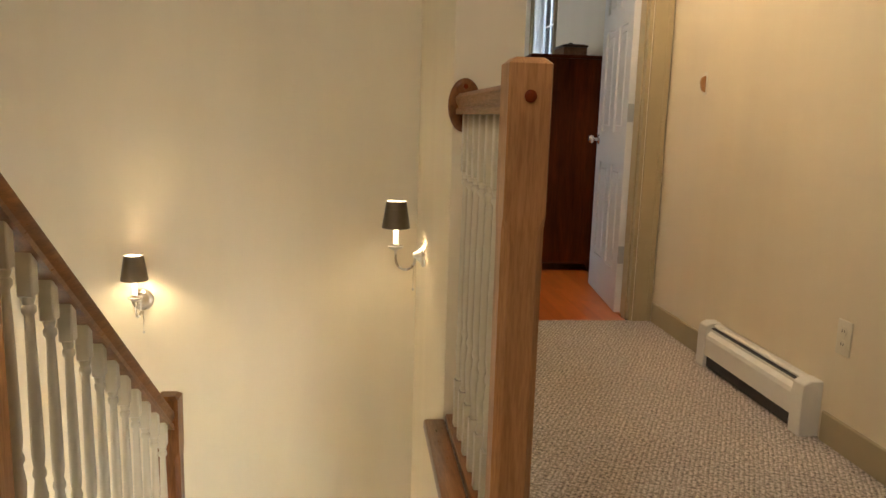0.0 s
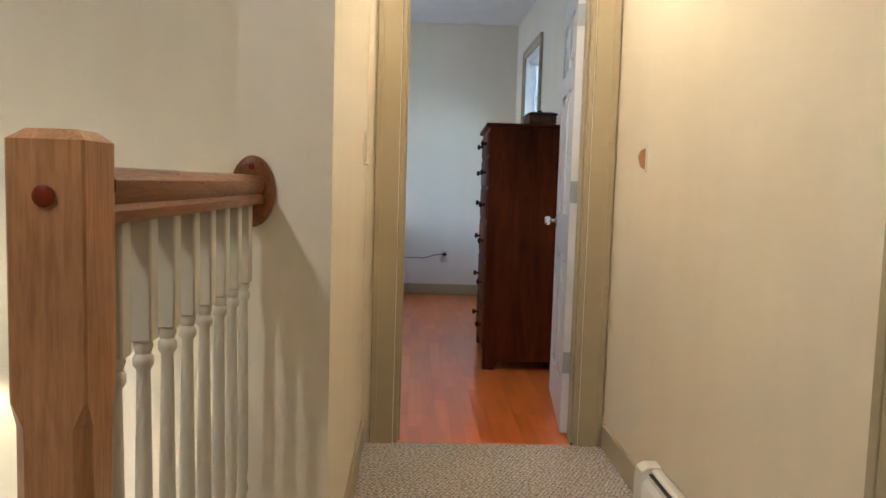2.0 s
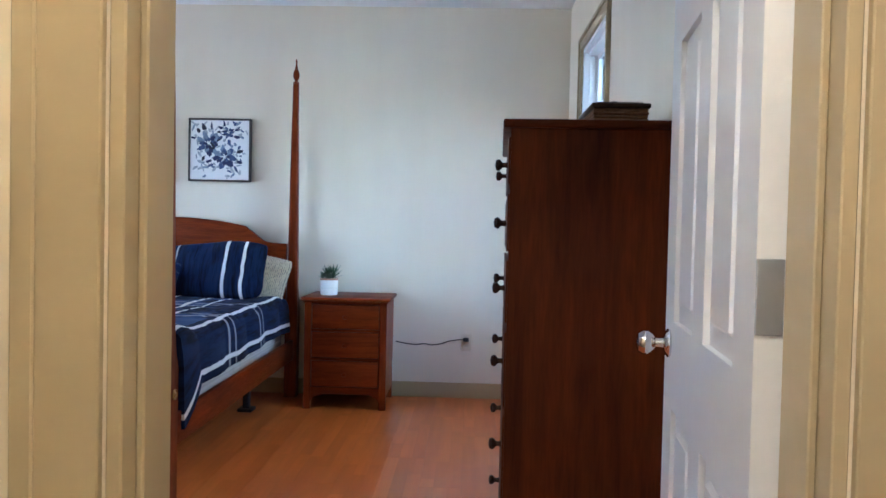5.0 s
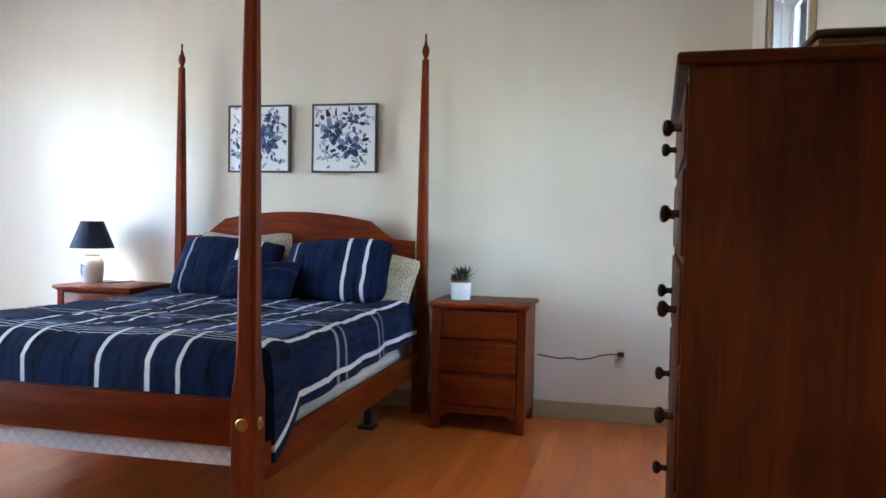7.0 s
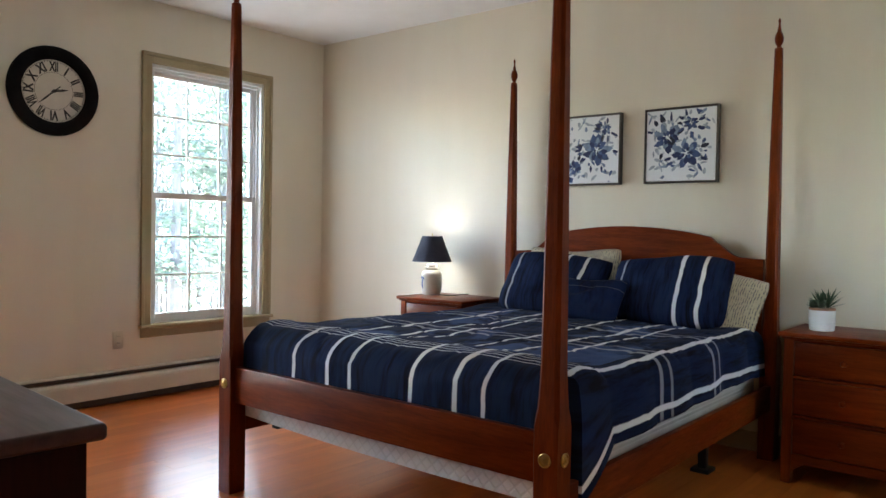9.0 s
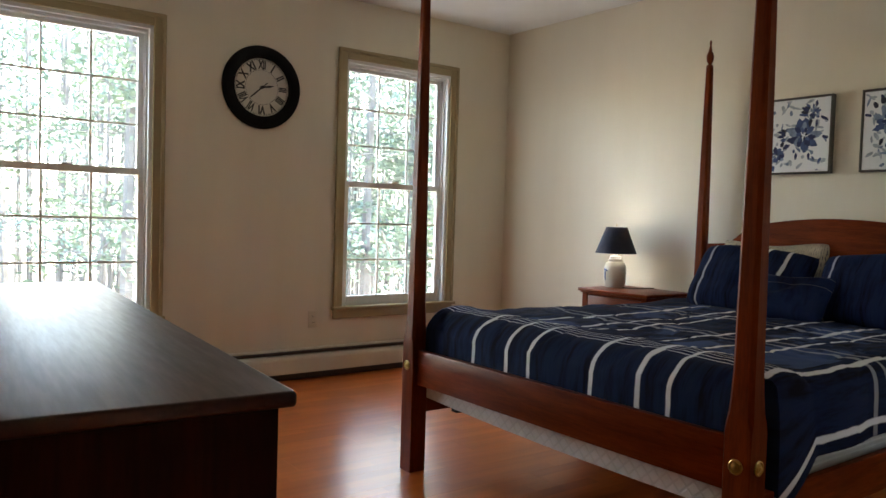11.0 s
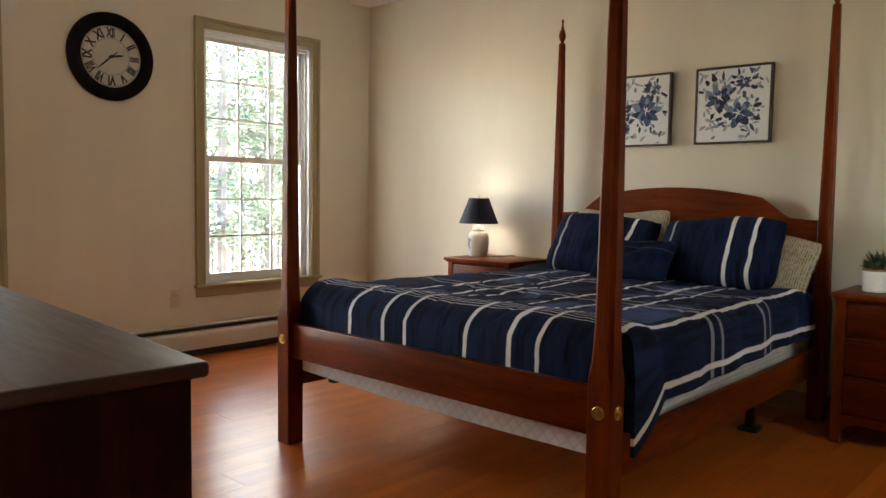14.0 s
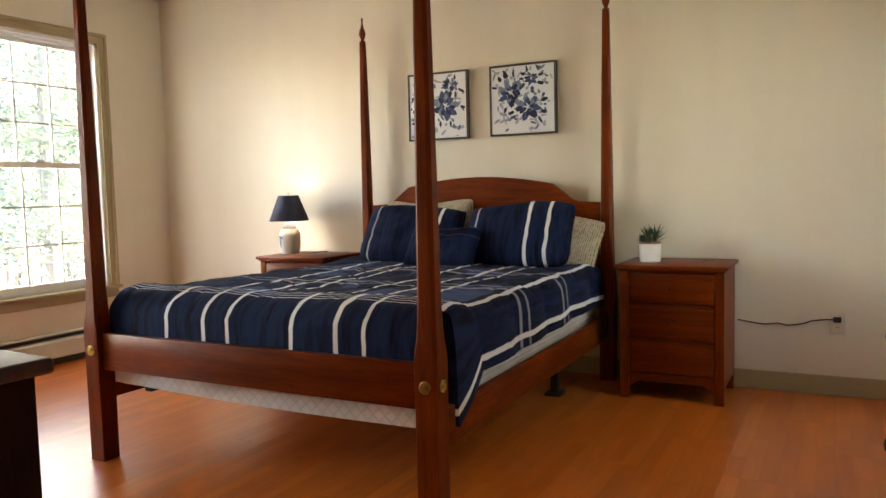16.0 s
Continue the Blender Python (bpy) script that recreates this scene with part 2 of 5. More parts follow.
# Dresser sides: same wood at about half brightness, their shade put into the colour.
M["dresser_z"] = wood("shaded_dark_cherry_z", (0.014, 0.0020, 0.0006), (0.042, 0.0062, 0.0015), "z", 0.42, 0.0, 7, 0.10)
M["dark"] = plain("black_shadow_gap", (0.012, 0.012, 0.013), 0.7)
M["black_metal"] = plain("black_metal", (0.02, 0.02, 0.022), 0.45, 0.3)
M["heater"] = plain("heater_enamel", (0.70, 0.66, 0.57), 0.38, var=0.08, big=4)
M["fins"] = plain("heater_fins_and_gap_shade", (0.06, 0.055, 0.05), 0.5, 0.5)
M["plate"] = plain("ivory_plastic", (0.66, 0.60, 0.46), 0.4, var=0.05)
M["nickel"] = plain("brushed_nickel", (0.50, 0.47, 0.42), 0.28, 1.0, var=0.1, fine=200)
M["chrome"] = plain("polished_chrome", (0.75, 0.75, 0.76), 0.1, 1.0, var=0.05)
M["hinge"] = plain("zinc_hinge", (0.42, 0.43, 0.44), 0.4, 0.8, var=0.1)
M["brass"] = plain("aged_brass", (0.55, 0.38, 0.14), 0.3, 1.0, var=0.15, fine=120)
M["baluster"] = plain("cream_baluster_paint", (0.52, 0.46, 0.33), 0.4, var=0.06)
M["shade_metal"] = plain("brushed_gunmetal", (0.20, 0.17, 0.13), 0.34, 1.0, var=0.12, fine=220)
for ax in "yz":
    M["rail_" + ax] = wood("brown_handrail_wood_" + ax, (0.13, 0.045, 0.012), (0.30, 0.125, 0.036), ax, 0.3)
M["knob"] = wood("knob_wood", (0.022, 0.009, 0.006), (0.06, 0.026, 0.016), "y", 0.25, 0.4)


def ticking():
    """Off-white mattress ticking with diamond stitching."""
    m, t, p = nodes("white_quilted_ticking")
    heights = []
    for turn in (45, -45):
        w = add(t, "TexWave", Scale=9.0, Distortion=0.0)
        w.wave_profile = "SIN"
        t.links.new(coords(t, (1, 1, 1), (0, radians(turn), 0)), w.inputs["Vector"])
        heights.append(ramp(t, w.outputs["Fac"], [(0.0, (0, 0, 0)), (0.22, (1, 1, 1))]))
    puffs = mix(t, 1.0, heights[0], heights[1], "MULTIPLY")
    v = coords(t)
    tone = ramp(t, noise_of(t, v, 5, 3), [(0.3, (0.56, 0.49, 0.45)), (0.7, (0.66, 0.60, 0.57))])
    t.links.new(mix(t, 1.0, tone, ramp(t, puffs, [(0.0, (0.9, 0.89, 0.88)), (0.6, (1, 1, 1))]), "MULTIPLY"), p.inputs["Base Color"])
    p.inputs["Roughness"].default_value = 0.85
    bumped(t, p, puffs, 0.4, 0.004)
    return m


M["ticking"] = ticking()
# The sleeve is no lamp: emission stands for the bulb's light falling on it.
M["candle"] = glowing("candle_sleeve_glow", (1.0, 0.80, 0.50), 0.06)
M["bulb"] = glowing("lit_bulb", (1.0, 0.9, 0.72), 0.6)
M["dome"] = glowing("lit_frosted_dome", (1.0, 0.82, 0.6), 0.15)
M["navy_shade"] = plain("navy_lamp_cloth", (0.018, 0.019, 0.04), 0.8, var=0.1, fine=300, bump=0.2)
M["shade_lining"] = plain("lamp_shade_lining", (0.7, 0.68, 0.62), 0.8)
M["stoneware"] = plain("salt_glazed_stoneware", (0.50, 0.46, 0.40), 0.35, var=0.12, fine=80)
M["cobalt"] = plain("cobalt_glaze", (0.05, 0.08, 0.22), 0.35)
M["porcelain"] = plain("white_porcelain", (0.80, 0.80, 0.79), 0.25, var=0.03)
M["terracotta"] = plain("terracotta_rim", (0.35, 0.17, 0.10), 0.7)
M["succulent"] = plain("succulent_green", (0.055, 0.11, 0.06), 0.5, var=0.35, big=20)
M["succulent_pale"] = plain("pale_succulent_green", (0.14, 0.20, 0.13), 0.5, var=0.3, big=20)
M["frame_grey"] = plain("grey_brown_frame", (0.075, 0.068, 0.06), 0.5, var=0.15)
M["canvas"] = plain("white_canvas", (0.74, 0.75, 0.77), 0.75, var=0.04, fine=300, bump=0.3)
for i, c in enumerate([(0.022, 0.034, 0.11), (0.06, 0.095, 0.22), (0.20, 0.26, 0.38), (0.38, 0.42, 0.48), (0.02, 0.024, 0.05)]):
    M["ink%d" % i] = plain("watercolour_%d" % i, c, 0.8, var=0.45, big=28, fine=120)
M["clock_black"] = plain("black_clock_rim", (0.006, 0.006, 0.0065), 0.75, var=0.2)
M["clock_black"].node_tree.nodes["Principled BSDF"].inputs["Specular IOR Level"].default_value = 0.15
M["clock_face"] = plain("aged_cream_dial", (0.62, 0.58, 0.50), 0.6, var=0.12, big=8)
M["clock_ink"] = plain("black_numeral_ink", (0.02, 0.019, 0.018), 0.6)
M["wicker"] = plain("brown_woven_splint", (0.20, 0.10, 0.045), 0.6, var=0.4, big=40, fine=160, bump=0.5)
M["basket_lid"] = wood("basket_lid_wood", (0.02, 0.012, 0.007), (0.06, 0.032, 0.018), "y", 0.3)
M["bark"] = plain("pine_bark", (0.105, 0.10, 0.098), 0.9, var=0.4, big=6, fine=30, bump=0.8, dist=0.02)
M["leaf_a"] = plain("spring_leaves", (0.115, 0.17, 0.125), 0.7, var=0.5, big=1.5)
M["leaf_b"] = plain("pine_needles", (0.085, 0.135, 0.11), 0.7, var=0.5, big=1.5)
M["forest_floor"] = plain("leaf_litter", (0.20, 0.18, 0.15), 0.95, var=0.4, big=0.8, fine=12, bump=0.5, dist=0.03)
PLAID = [(-1.0, 0.010, 0.9), (-0.86, 0.010, 0.9), (-0.43, 0.010, 1), (-0.22, 0.010, 1), (-0.095, 0.009, 1), (0.215, 0.010, 1),
         (0.42, 0.011, 1), (0.54, 0.009, 1), (0.80, 0.010, 0.95), (1.0, 0.012, 1)]
PLAID_V = [(0.03, 0.0035, 0.8), (0.055, 0.0035, 0.8), (0.08, 0.0035, 0.8), (0.105, 0.0035, 0.8), (0.62, 0.013, 0.42),
           (0.70, 0.011, 0.36), (1.15, 0.013, 0.38), (1.23, 0.010, 0.32)]
M["comforter"] = plaid("navy_plaid_comforter", PLAID, PLAID_V, 26)
M["sham"] = plaid("navy_striped_sham", [(-0.24, 0.008, 0.45), (0.09, 0.011, 1), (0.21, 0.011, 1)], [], 30, False)
M["navy_cushion"] = plaid("navy_ribbed_cushion", [(-0.9, 0.001, 0.1)], [(0.06, 0.002, 0.1), (0.12, 0.002, 0.1)], 8, False)


def squiggle():
    """Ivory pillow cloth printed with short dark dashes."""
    m, t, p = nodes("ivory_dash_print")
    uv = t.nodes.new("ShaderNodeUVMap")
    mp = t.nodes.new("ShaderNodeMapping")
    mp.inputs["Scale"].default_value = (1, 1, 1)
    t.links.new(uv.outputs[0], mp.inputs["Vector"])
    w = add(t, "TexWave", Scale=26.0, Distortion=3.0, Detail=2.0, Detail_Scale=2.0)
    t.links.new(mp.outputs[0], w.inputs["Vector"])
    gate = noise_of(t, uv.outputs[0], 55, 2)
    line = ramp(t, w.outputs["Fac"], [(0.72, (0, 0, 0)), (0.84, (1, 1, 1))])
    line = mix(t, 1.0, line, ramp(t, gate, [(0.42, (0, 0, 0)), (0.52, (1, 1, 1))]), "MULTIPLY")
    t.links.new(mix(t, line, (0.48, 0.40, 0.28), (0.10, 0.10, 0.11)), p.inputs["Base Color"])
    p.inputs["Roughness"].default_value = 0.85
    bumped(t, p, noise_of(t, uv.outputs[0], 300, 2), 0.2, 0.001)
    return m


M["squiggle"] = squiggle()

# ---- mesh helpers ----


def bx(bm, x0, x1, y0, y1, z0, z1, bev=0.0, seg=2):
    m = Matrix.LocRotScale(((x0 + x1) / 2, (y0 + y1) / 2, (z0 + z1) / 2), None, (x1 - x0, y1 - y0, z1 - z0))
    vs = bmesh.ops.create_cube(bm, size=1, matrix=m)["verts"]
    if bev:
        es = list({e for v in vs for e in v.link_edges})
        bmesh.ops.bevel(bm, geom=es, offset=bev, segments=seg, profile=0.5, affect="EDGES", clamp_overlap=True)


def loop_faces(bm, rings, close=True, caps=True):
    n = len(rings[0])
    for a, b in zip(rings, rings[1:]):
        for i in range(n if close else n - 1):
            j = (i + 1) % n
            bm.faces.new((a[i], a[j], b[j], b[i]))
    if caps:
        bm.faces.new(rings[0][::-1])
        bm.faces.new(rings[-1])


def lathe(bm, prof, n=24, m=None, caps=True):
    m = m or Matrix()
    rings = [[bm.verts.new(m @ Vector((max(r, 1e-4) * math.cos(2 * math.pi * i / n), max(r, 1e-4) * math.sin(2 * math.pi * i / n), z)))
              for i in range(n)] for r, z in prof]
    loop_faces(bm, rings, True, caps)


def tube(bm, pts, r, n=8):
    pts = [Vector(p) for p in pts]
    rings = []
    side = None
    for i, p in enumerate(pts):
        d = (pts[min(i + 1, len(pts) - 1)] - pts[max(i - 1, 0)]).normalized()
        if side is None:
            side = d.orthogonal().normalized()
        side = (side - d * side.dot(d)).normalized()
        up = d.cross(side)
        rings.append([bm.verts.new(p + r * (side * math.cos(2 * math.pi * k / n) + up * math.sin(2 * math.pi * k / n))) for k in range(n)])
    loop_faces(bm, rings)


def prism(bm, poly, axis, a, b):
    """A flat outline pulled along an axis from a to b. Outline in the other two axes, in their order."""
    def place(p, h):
        return {"x": (h, p[0], p[1]), "y": (p[0], h, p[1]), "z": (p[0], p[1], h)}[axis]
    lo = [bm.verts.new(place(p, a)) for p in poly]
    hi = [bm.verts.new(place(p, b)) for p in poly]
    loop_faces(bm, [lo, hi])


def loft(bm, sections, cx=0.0, cy=0.0):
    """Eight-sided bar: (half width, chamfer, height) going up."""
    rings = []
    for h, c, z in sections:
        k = h - c
        rings.append([bm.verts.new((cx + x, cy + y, z)) for x, y in
                      ((h, -k), (h, k), (k, h), (-k, h), (-h, k), (-h, -k), (-k, -h), (k, -h))])
    loop_faces(bm, rings)


def made(name, bm, mats, parent=None, smooth=False, at=None):
    bmesh.ops.recalc_face_normals(bm, faces=bm.faces)
    me = bpy.data.meshes.new(name)
    bm.to_mesh(me)
    bm.free()
    for m in mats if isinstance(mats, (list, tuple)) else [mats]:
        me.materials.append(M[m])
    if smooth:
        me.polygons.foreach_set("use_smooth", [True] * len(me.polygons))
        me.set_sharp_from_angle(angle=radians(40))
    ob = new(name, me)
    if parent:
        ob.parent = parent
    if at is not None:
        ob.matrix_basis = at
    return ob


def block(name, mat, boxes, parent=None, bev=0.0, at=None):
    bm = bmesh.new()
    for b in boxes:
        bx(bm, *b, bev=bev)
    return made(name, bm, mat, parent, bev > 0, at)


def turned(name, mat, prof, parent=None, n=24, at=None, caps=True):
    bm = bmesh.new()
    lathe(bm, prof, n, None, caps)
    return made(name, bm, mat, parent, True, at)


def thing(name, label, category, group="", kind="", at=None):
    ob = new(name)
    ob.empty_display_size = 0.1
    tagged(ob, label, category, group, kind)
    if at is not None:
        ob.matrix_basis = at
    return ob


def setting(ob, label, category):
    return tagged(ob, label, category, kind="structure")

# ---- the large structure ----
ROOM_L, ROOM_R, ROOM_F, ROOM_B, CEIL = -4.786, 0.68, 0.13, 4.40, 2.671
HALL_R, HALL_L, BOX_L, BOX_F = 0.535, -0.505, -0.73, -1.31
LAND_Y, SHAFT_L, HALL_END, LOW = -2.36, -3.0, -6.2, -3.2
DOOR_L, DOOR_R, DOOR_H = -0.368, 0.425, 2.05
WIN_W, WIN_B, WIN_T = 0.925, 0.485, 2.25


def wall(name, mat, axis, a0, a1, t0, t1, z0, z1, openings=()):
    """A wall along x or y, from a0 to a1, t0 to t1 thick, with openings (from, to, bottom, top) right through it."""
    bm = bmesh.new()
    cells = []
    at = a0
    for o0, o1, ob, ot in sorted(openings):
        cells += [(at, o0, z0, z1), (o0, o1, z0, ob), (o0, o1, ot, z1)]
        at = o1
    cells.append((at, a1, z0, z1))
    for c0, c1, b, t in cells:
        if c1 - c0 > 1e-4 and t - b > 1e-4:
            bx(bm, *((c0, c1, t0, t1) if axis == "x" else (t0, t1, c0, c1)), b, t)
    return made(name, bm, mat)


W1, W2, WR = 3.338, 1.08, 3.37


def opening(c, w=WIN_W):
    return (c - w / 2, c + w / 2, WIN_B, WIN_T)


bm = bmesh.new()
bx(bm, ROOM_L - 0.12, DOOR_L, 0, ROOM_F, LOW, CEIL)
bx(bm, DOOR_L, DOOR_R, 0, ROOM_F, LOW, -0.03)
bx(bm, DOOR_L, DOOR_R, 0, ROOM_F, DOOR_H, CEIL)
bx(bm, DOOR_R, ROOM_R + 0.12, 0, ROOM_F, LOW, CEIL)
setting(made("wall_south", bm, "wall_hall"), "cream painted wall between stairwell and bedroom with doorway", "wall")
setting(wall("wall_west", "wall_room", "y", ROOM_F, ROOM_B, ROOM_L - 0.12, ROOM_L, -0.03, CEIL, [opening(W1), opening(W2)]),
        "cream painted bedroom wall with two tall windows", "wall")
setting(wall("wall_north", "wall_room", "x", ROOM_L - 0.12, ROOM_R + 0.12, ROOM_B, ROOM_B + 0.12, -0.03, CEIL),
        "cream painted bedroom wall behind the headboard", "wall")
setting(wall("wall_east", "wall_room", "y", ROOM_F, ROOM_B, ROOM_R, ROOM_R + 0.12, -0.03, CEIL, [(WR - 0.41, WR + 0.41, WIN_B, WIN_T)]),
        "cream painted bedroom wall with one window", "wall")
setting(wall("wall_hall_east", "wall_hall", "y", HALL_END, 0, HALL_R, HALL_R + 0.12, -0.2, CEIL, [(-2.78, -1.97, 0.0, 2.05)]),
        "warm cream painted hallway wall above the baseboard heater", "wall")
setting(block("wall_hall_west", "wall_hall", [(BOX_L, HALL_L, BOX_F, 0, LOW, CEIL)]), "warm cream painted wall between hallway and stairwell", "wall")
setting(wall("wall_shaft_west", "wall_hall", "y", HALL_END, 0, SHAFT_L - 0.12, SHAFT_L, LOW, CEIL), "cream stairwell side wall", "wall")
setting(wall("wall_hall_south", "wall_hall", "x", SHAFT_L - 0.12, HALL_R + 0.12, HALL_END - 0.12, HALL_END, LOW, CEIL), "cream painted landing wall", "wall")
setting(block("ceiling_bedroom", "ceiling", [(ROOM_L - 0.12, ROOM_R + 0.12, 0.06, ROOM_B + 0.12, CEIL, CEIL + 0.1)]), "white bedroom ceiling", "ceiling")
setting(block("ceiling_hall", "ceiling", [(SHAFT_L - 0.12, HALL_R + 0.12, HALL_END - 0.12, 0.06, CEIL, CEIL + 0.1)]), "white hallway ceiling", "ceiling")
setting(block("floor_hall", "carpet", [(-0.735, HALL_R, LAND_Y, BOX_F, -0.2, 0), (HALL_L, HALL_R, BOX_F, 0.0, -0.2, 0), (SHAFT_L, HALL_R, HALL_END, LAND_Y, -0.2, 0)]),
        "beige and grey flecked looped hallway carpet", "carpet")
setting(block("floor_shaft", "carpet", [(SHAFT_L, BOX_L, HALL_END, 0, LOW - 0.1, LOW)]), "carpeted floor at the foot of the stairs", "carpet")
floor = setting(block("floor_bedroom", "dark", [(ROOM_L, ROOM_R, ROOM_F, ROOM_B, -0.14, -0.010), (DOOR_L, DOOR_R, 0.002, ROOM_F - 0.001, -0.028, -0.010)]), "orange-brown laminate bedroom floor", "floor")


def base_run(name, boxes, label="khaki painted baseboard along the wall"):
    bm = bmesh.new()
    for b in boxes:
        bx(bm, *b, bev=0.004, seg=1)
    return setting(made(name, bm, "trim", None, False), label, "baseboard")


T = 0.014
base_run("baseboard_bedroom", [(ROOM_L + 0.08, ROOM_R, ROOM_B - T, ROOM_B, 0, 0.105), (ROOM_R - T, ROOM_R, 0.135, ROOM_B - T - 0.001, 0, 0.105),
                               (-4.7, DOOR_L - 0.1, ROOM_F, ROOM_F + T, 0, 0.105)])
base_run("baseboard_hall", [(HALL_R - T, HALL_R, -0.70, -0.03, 0, 0.105), (HALL_R - T, HALL_R, -1.87, -1.52, 0, 0.105),
                            (HALL_R - T, HALL_R, HALL_END, -2.88, 0, 0.105), (HALL_L, HALL_L + T, BOX_F + 0.001, -0.03, 0, 0.105),
                            (-0.655, HALL_L + T, BOX_F - T, BOX_F, 0, 0.105)])




def door_frame(name, label, at, w, h, depth):
    """Casing and jamb round an opening w wide, local x across, y through the wall, casing on the near face."""
    root = thing(name, label, "door frame", kind="structure", at=at)
    bm = bmesh.new()
    for s in (-1, 1):
        a = s * w / 2
        for o0, o1, d in ((0.004, 0.076, 0.013), (0.074, 0.100, 0.018)):
            lo, hi = sorted((a + s * o0, a + s * o1))
            bx(bm, lo, hi, -d, 0.0, 0, h + 0.100, 0.002, 1)
    bx(bm, -w / 2 - 0.100, w / 2 + 0.100, -0.019, 0, h + 0.004, h + 0.102, 0.003, 1)
    bx(bm, -w / 2 - 0.10, -w / 2 + 0.012, depth + 0.001, depth + 0.020, 0, h + 0.10, 0.003, 1)
    made("casing", bm, "trim", root)
    bm = bmesh.new()
    for s in (-1, 1):
        lo, hi = sorted((s * w / 2, s * (w / 2 - 0.018)))
        bx(bm, lo, hi, -0.004, depth, 0, h, 0.002, 1)
        lo, hi = sorted((s * (w / 2 - 0.018), s * (w / 2 - 0.028)))
        bx(bm, lo, hi, 0.03, depth - 0.045, 0, h - 0.018, 0.002, 1)
    bx(bm, -w / 2, w / 2, -0.004, depth, h - 0.018, h + 0.002, 0.002, 1)
    made("jamb", bm, "trim", root)
    return root


def panel_door(name, label, at, w=0.75, h=2.02, swing=1):
    """Six-panel door: hinge edge at x = 0, slab towards +x, y from 0 to its thickness."""
    root = thing(name, label, "door", at=at)
    th = 0.035
    bm = bmesh.new()
    rows = [(0.23, 0.80), (0.98, 1.56), (1.66, 1.90)]
    cols = [(0.11, w / 2 - 0.05), (w / 2 + 0.05, w - 0.11)]
    xs = sorted({0, w, *[c for p in cols for c in p]})
    zs = sorted({0.008, h, *[c for p in rows for c in p]})
    for x0, x1 in zip(xs, xs[1:]):
        for z0, z1 in zip(zs, zs[1:]):
            if (x0, x1) in cols and (z0, z1) in rows:
                bx(bm, x0, x1, 0.011, th - 0.011, z0, z1)
                bx(bm, x0 + 0.035, x1 - 0.035, 0.003, th - 0.003, z0 + 0.035, z1 - 0.035, 0.0075, 1)
            else:
                bx(bm, x0, x1, 0, th, z0, z1)
    bmesh.ops.remove_doubles(bm, verts=bm.verts, dist=1e-5)
    made("slab", bm, "door_white", root)
    for side in (-1, 1):
        base = 0 if side < 0 else th
        rot = Matrix.Translation((w - 0.065, base, 0.93)) @ pose(0, 0, 0, 90 * (1 if side < 0 else -1))
        turned("doorknob", "chrome", [(0.030, 0), (0.031, 0.004), (0.024, 0.010), (0.011, 0.014), (0.010, 0.030), (0.018, 0.036), (0.026, 0.046),
                                      (0.027, 0.056), (0.021, 0.066), (0.009, 0.070), (0.001, 0.071)], root, 24, rot)
    for z in (0.28, 1.04, 1.80):
        bm = bmesh.new()
        bx(bm, -0.003, 0.0005, 0.002, th + 0.0, z, z + 0.095, 0.001, 1)
        lathe(bm, [(0.006, z - 0.003), (0.007, z), (0.007, z + 0.095), (0.006, z + 0.098)], 12, pose(-0.006, swing * 0.0 - 0.006, 0))
        bx(bm, -0.045, -0.006, -0.006, -0.003, z, z + 0.095, 0.001, 1)
        made("hinge", bm, "hinge", root)
    return root


door_frame("door_frame_1", "khaki painted casing round the bedroom doorway", pose((DOOR_L + DOOR_R) / 2, 0, 0), DOOR_R - DOOR_L, DOOR_H, ROOM_F)
panel_door("bedroom_door", "white six-panel door standing open into the bedroom", pose(0.412, 0.139, 0, 0, 0, 83.5), 0.75)
door_frame("door_frame_2", "khaki painted casing of a hallway side door", pose(HALL_R, -2.375, 0, 0, 0, -90), 0.81, 2.05, 0.12)
panel_door("side_door", "closed white six-panel door off the hallway", pose(HALL_R + 0.06, -1.992, 0.0, 0, 0, -90), 0.765)


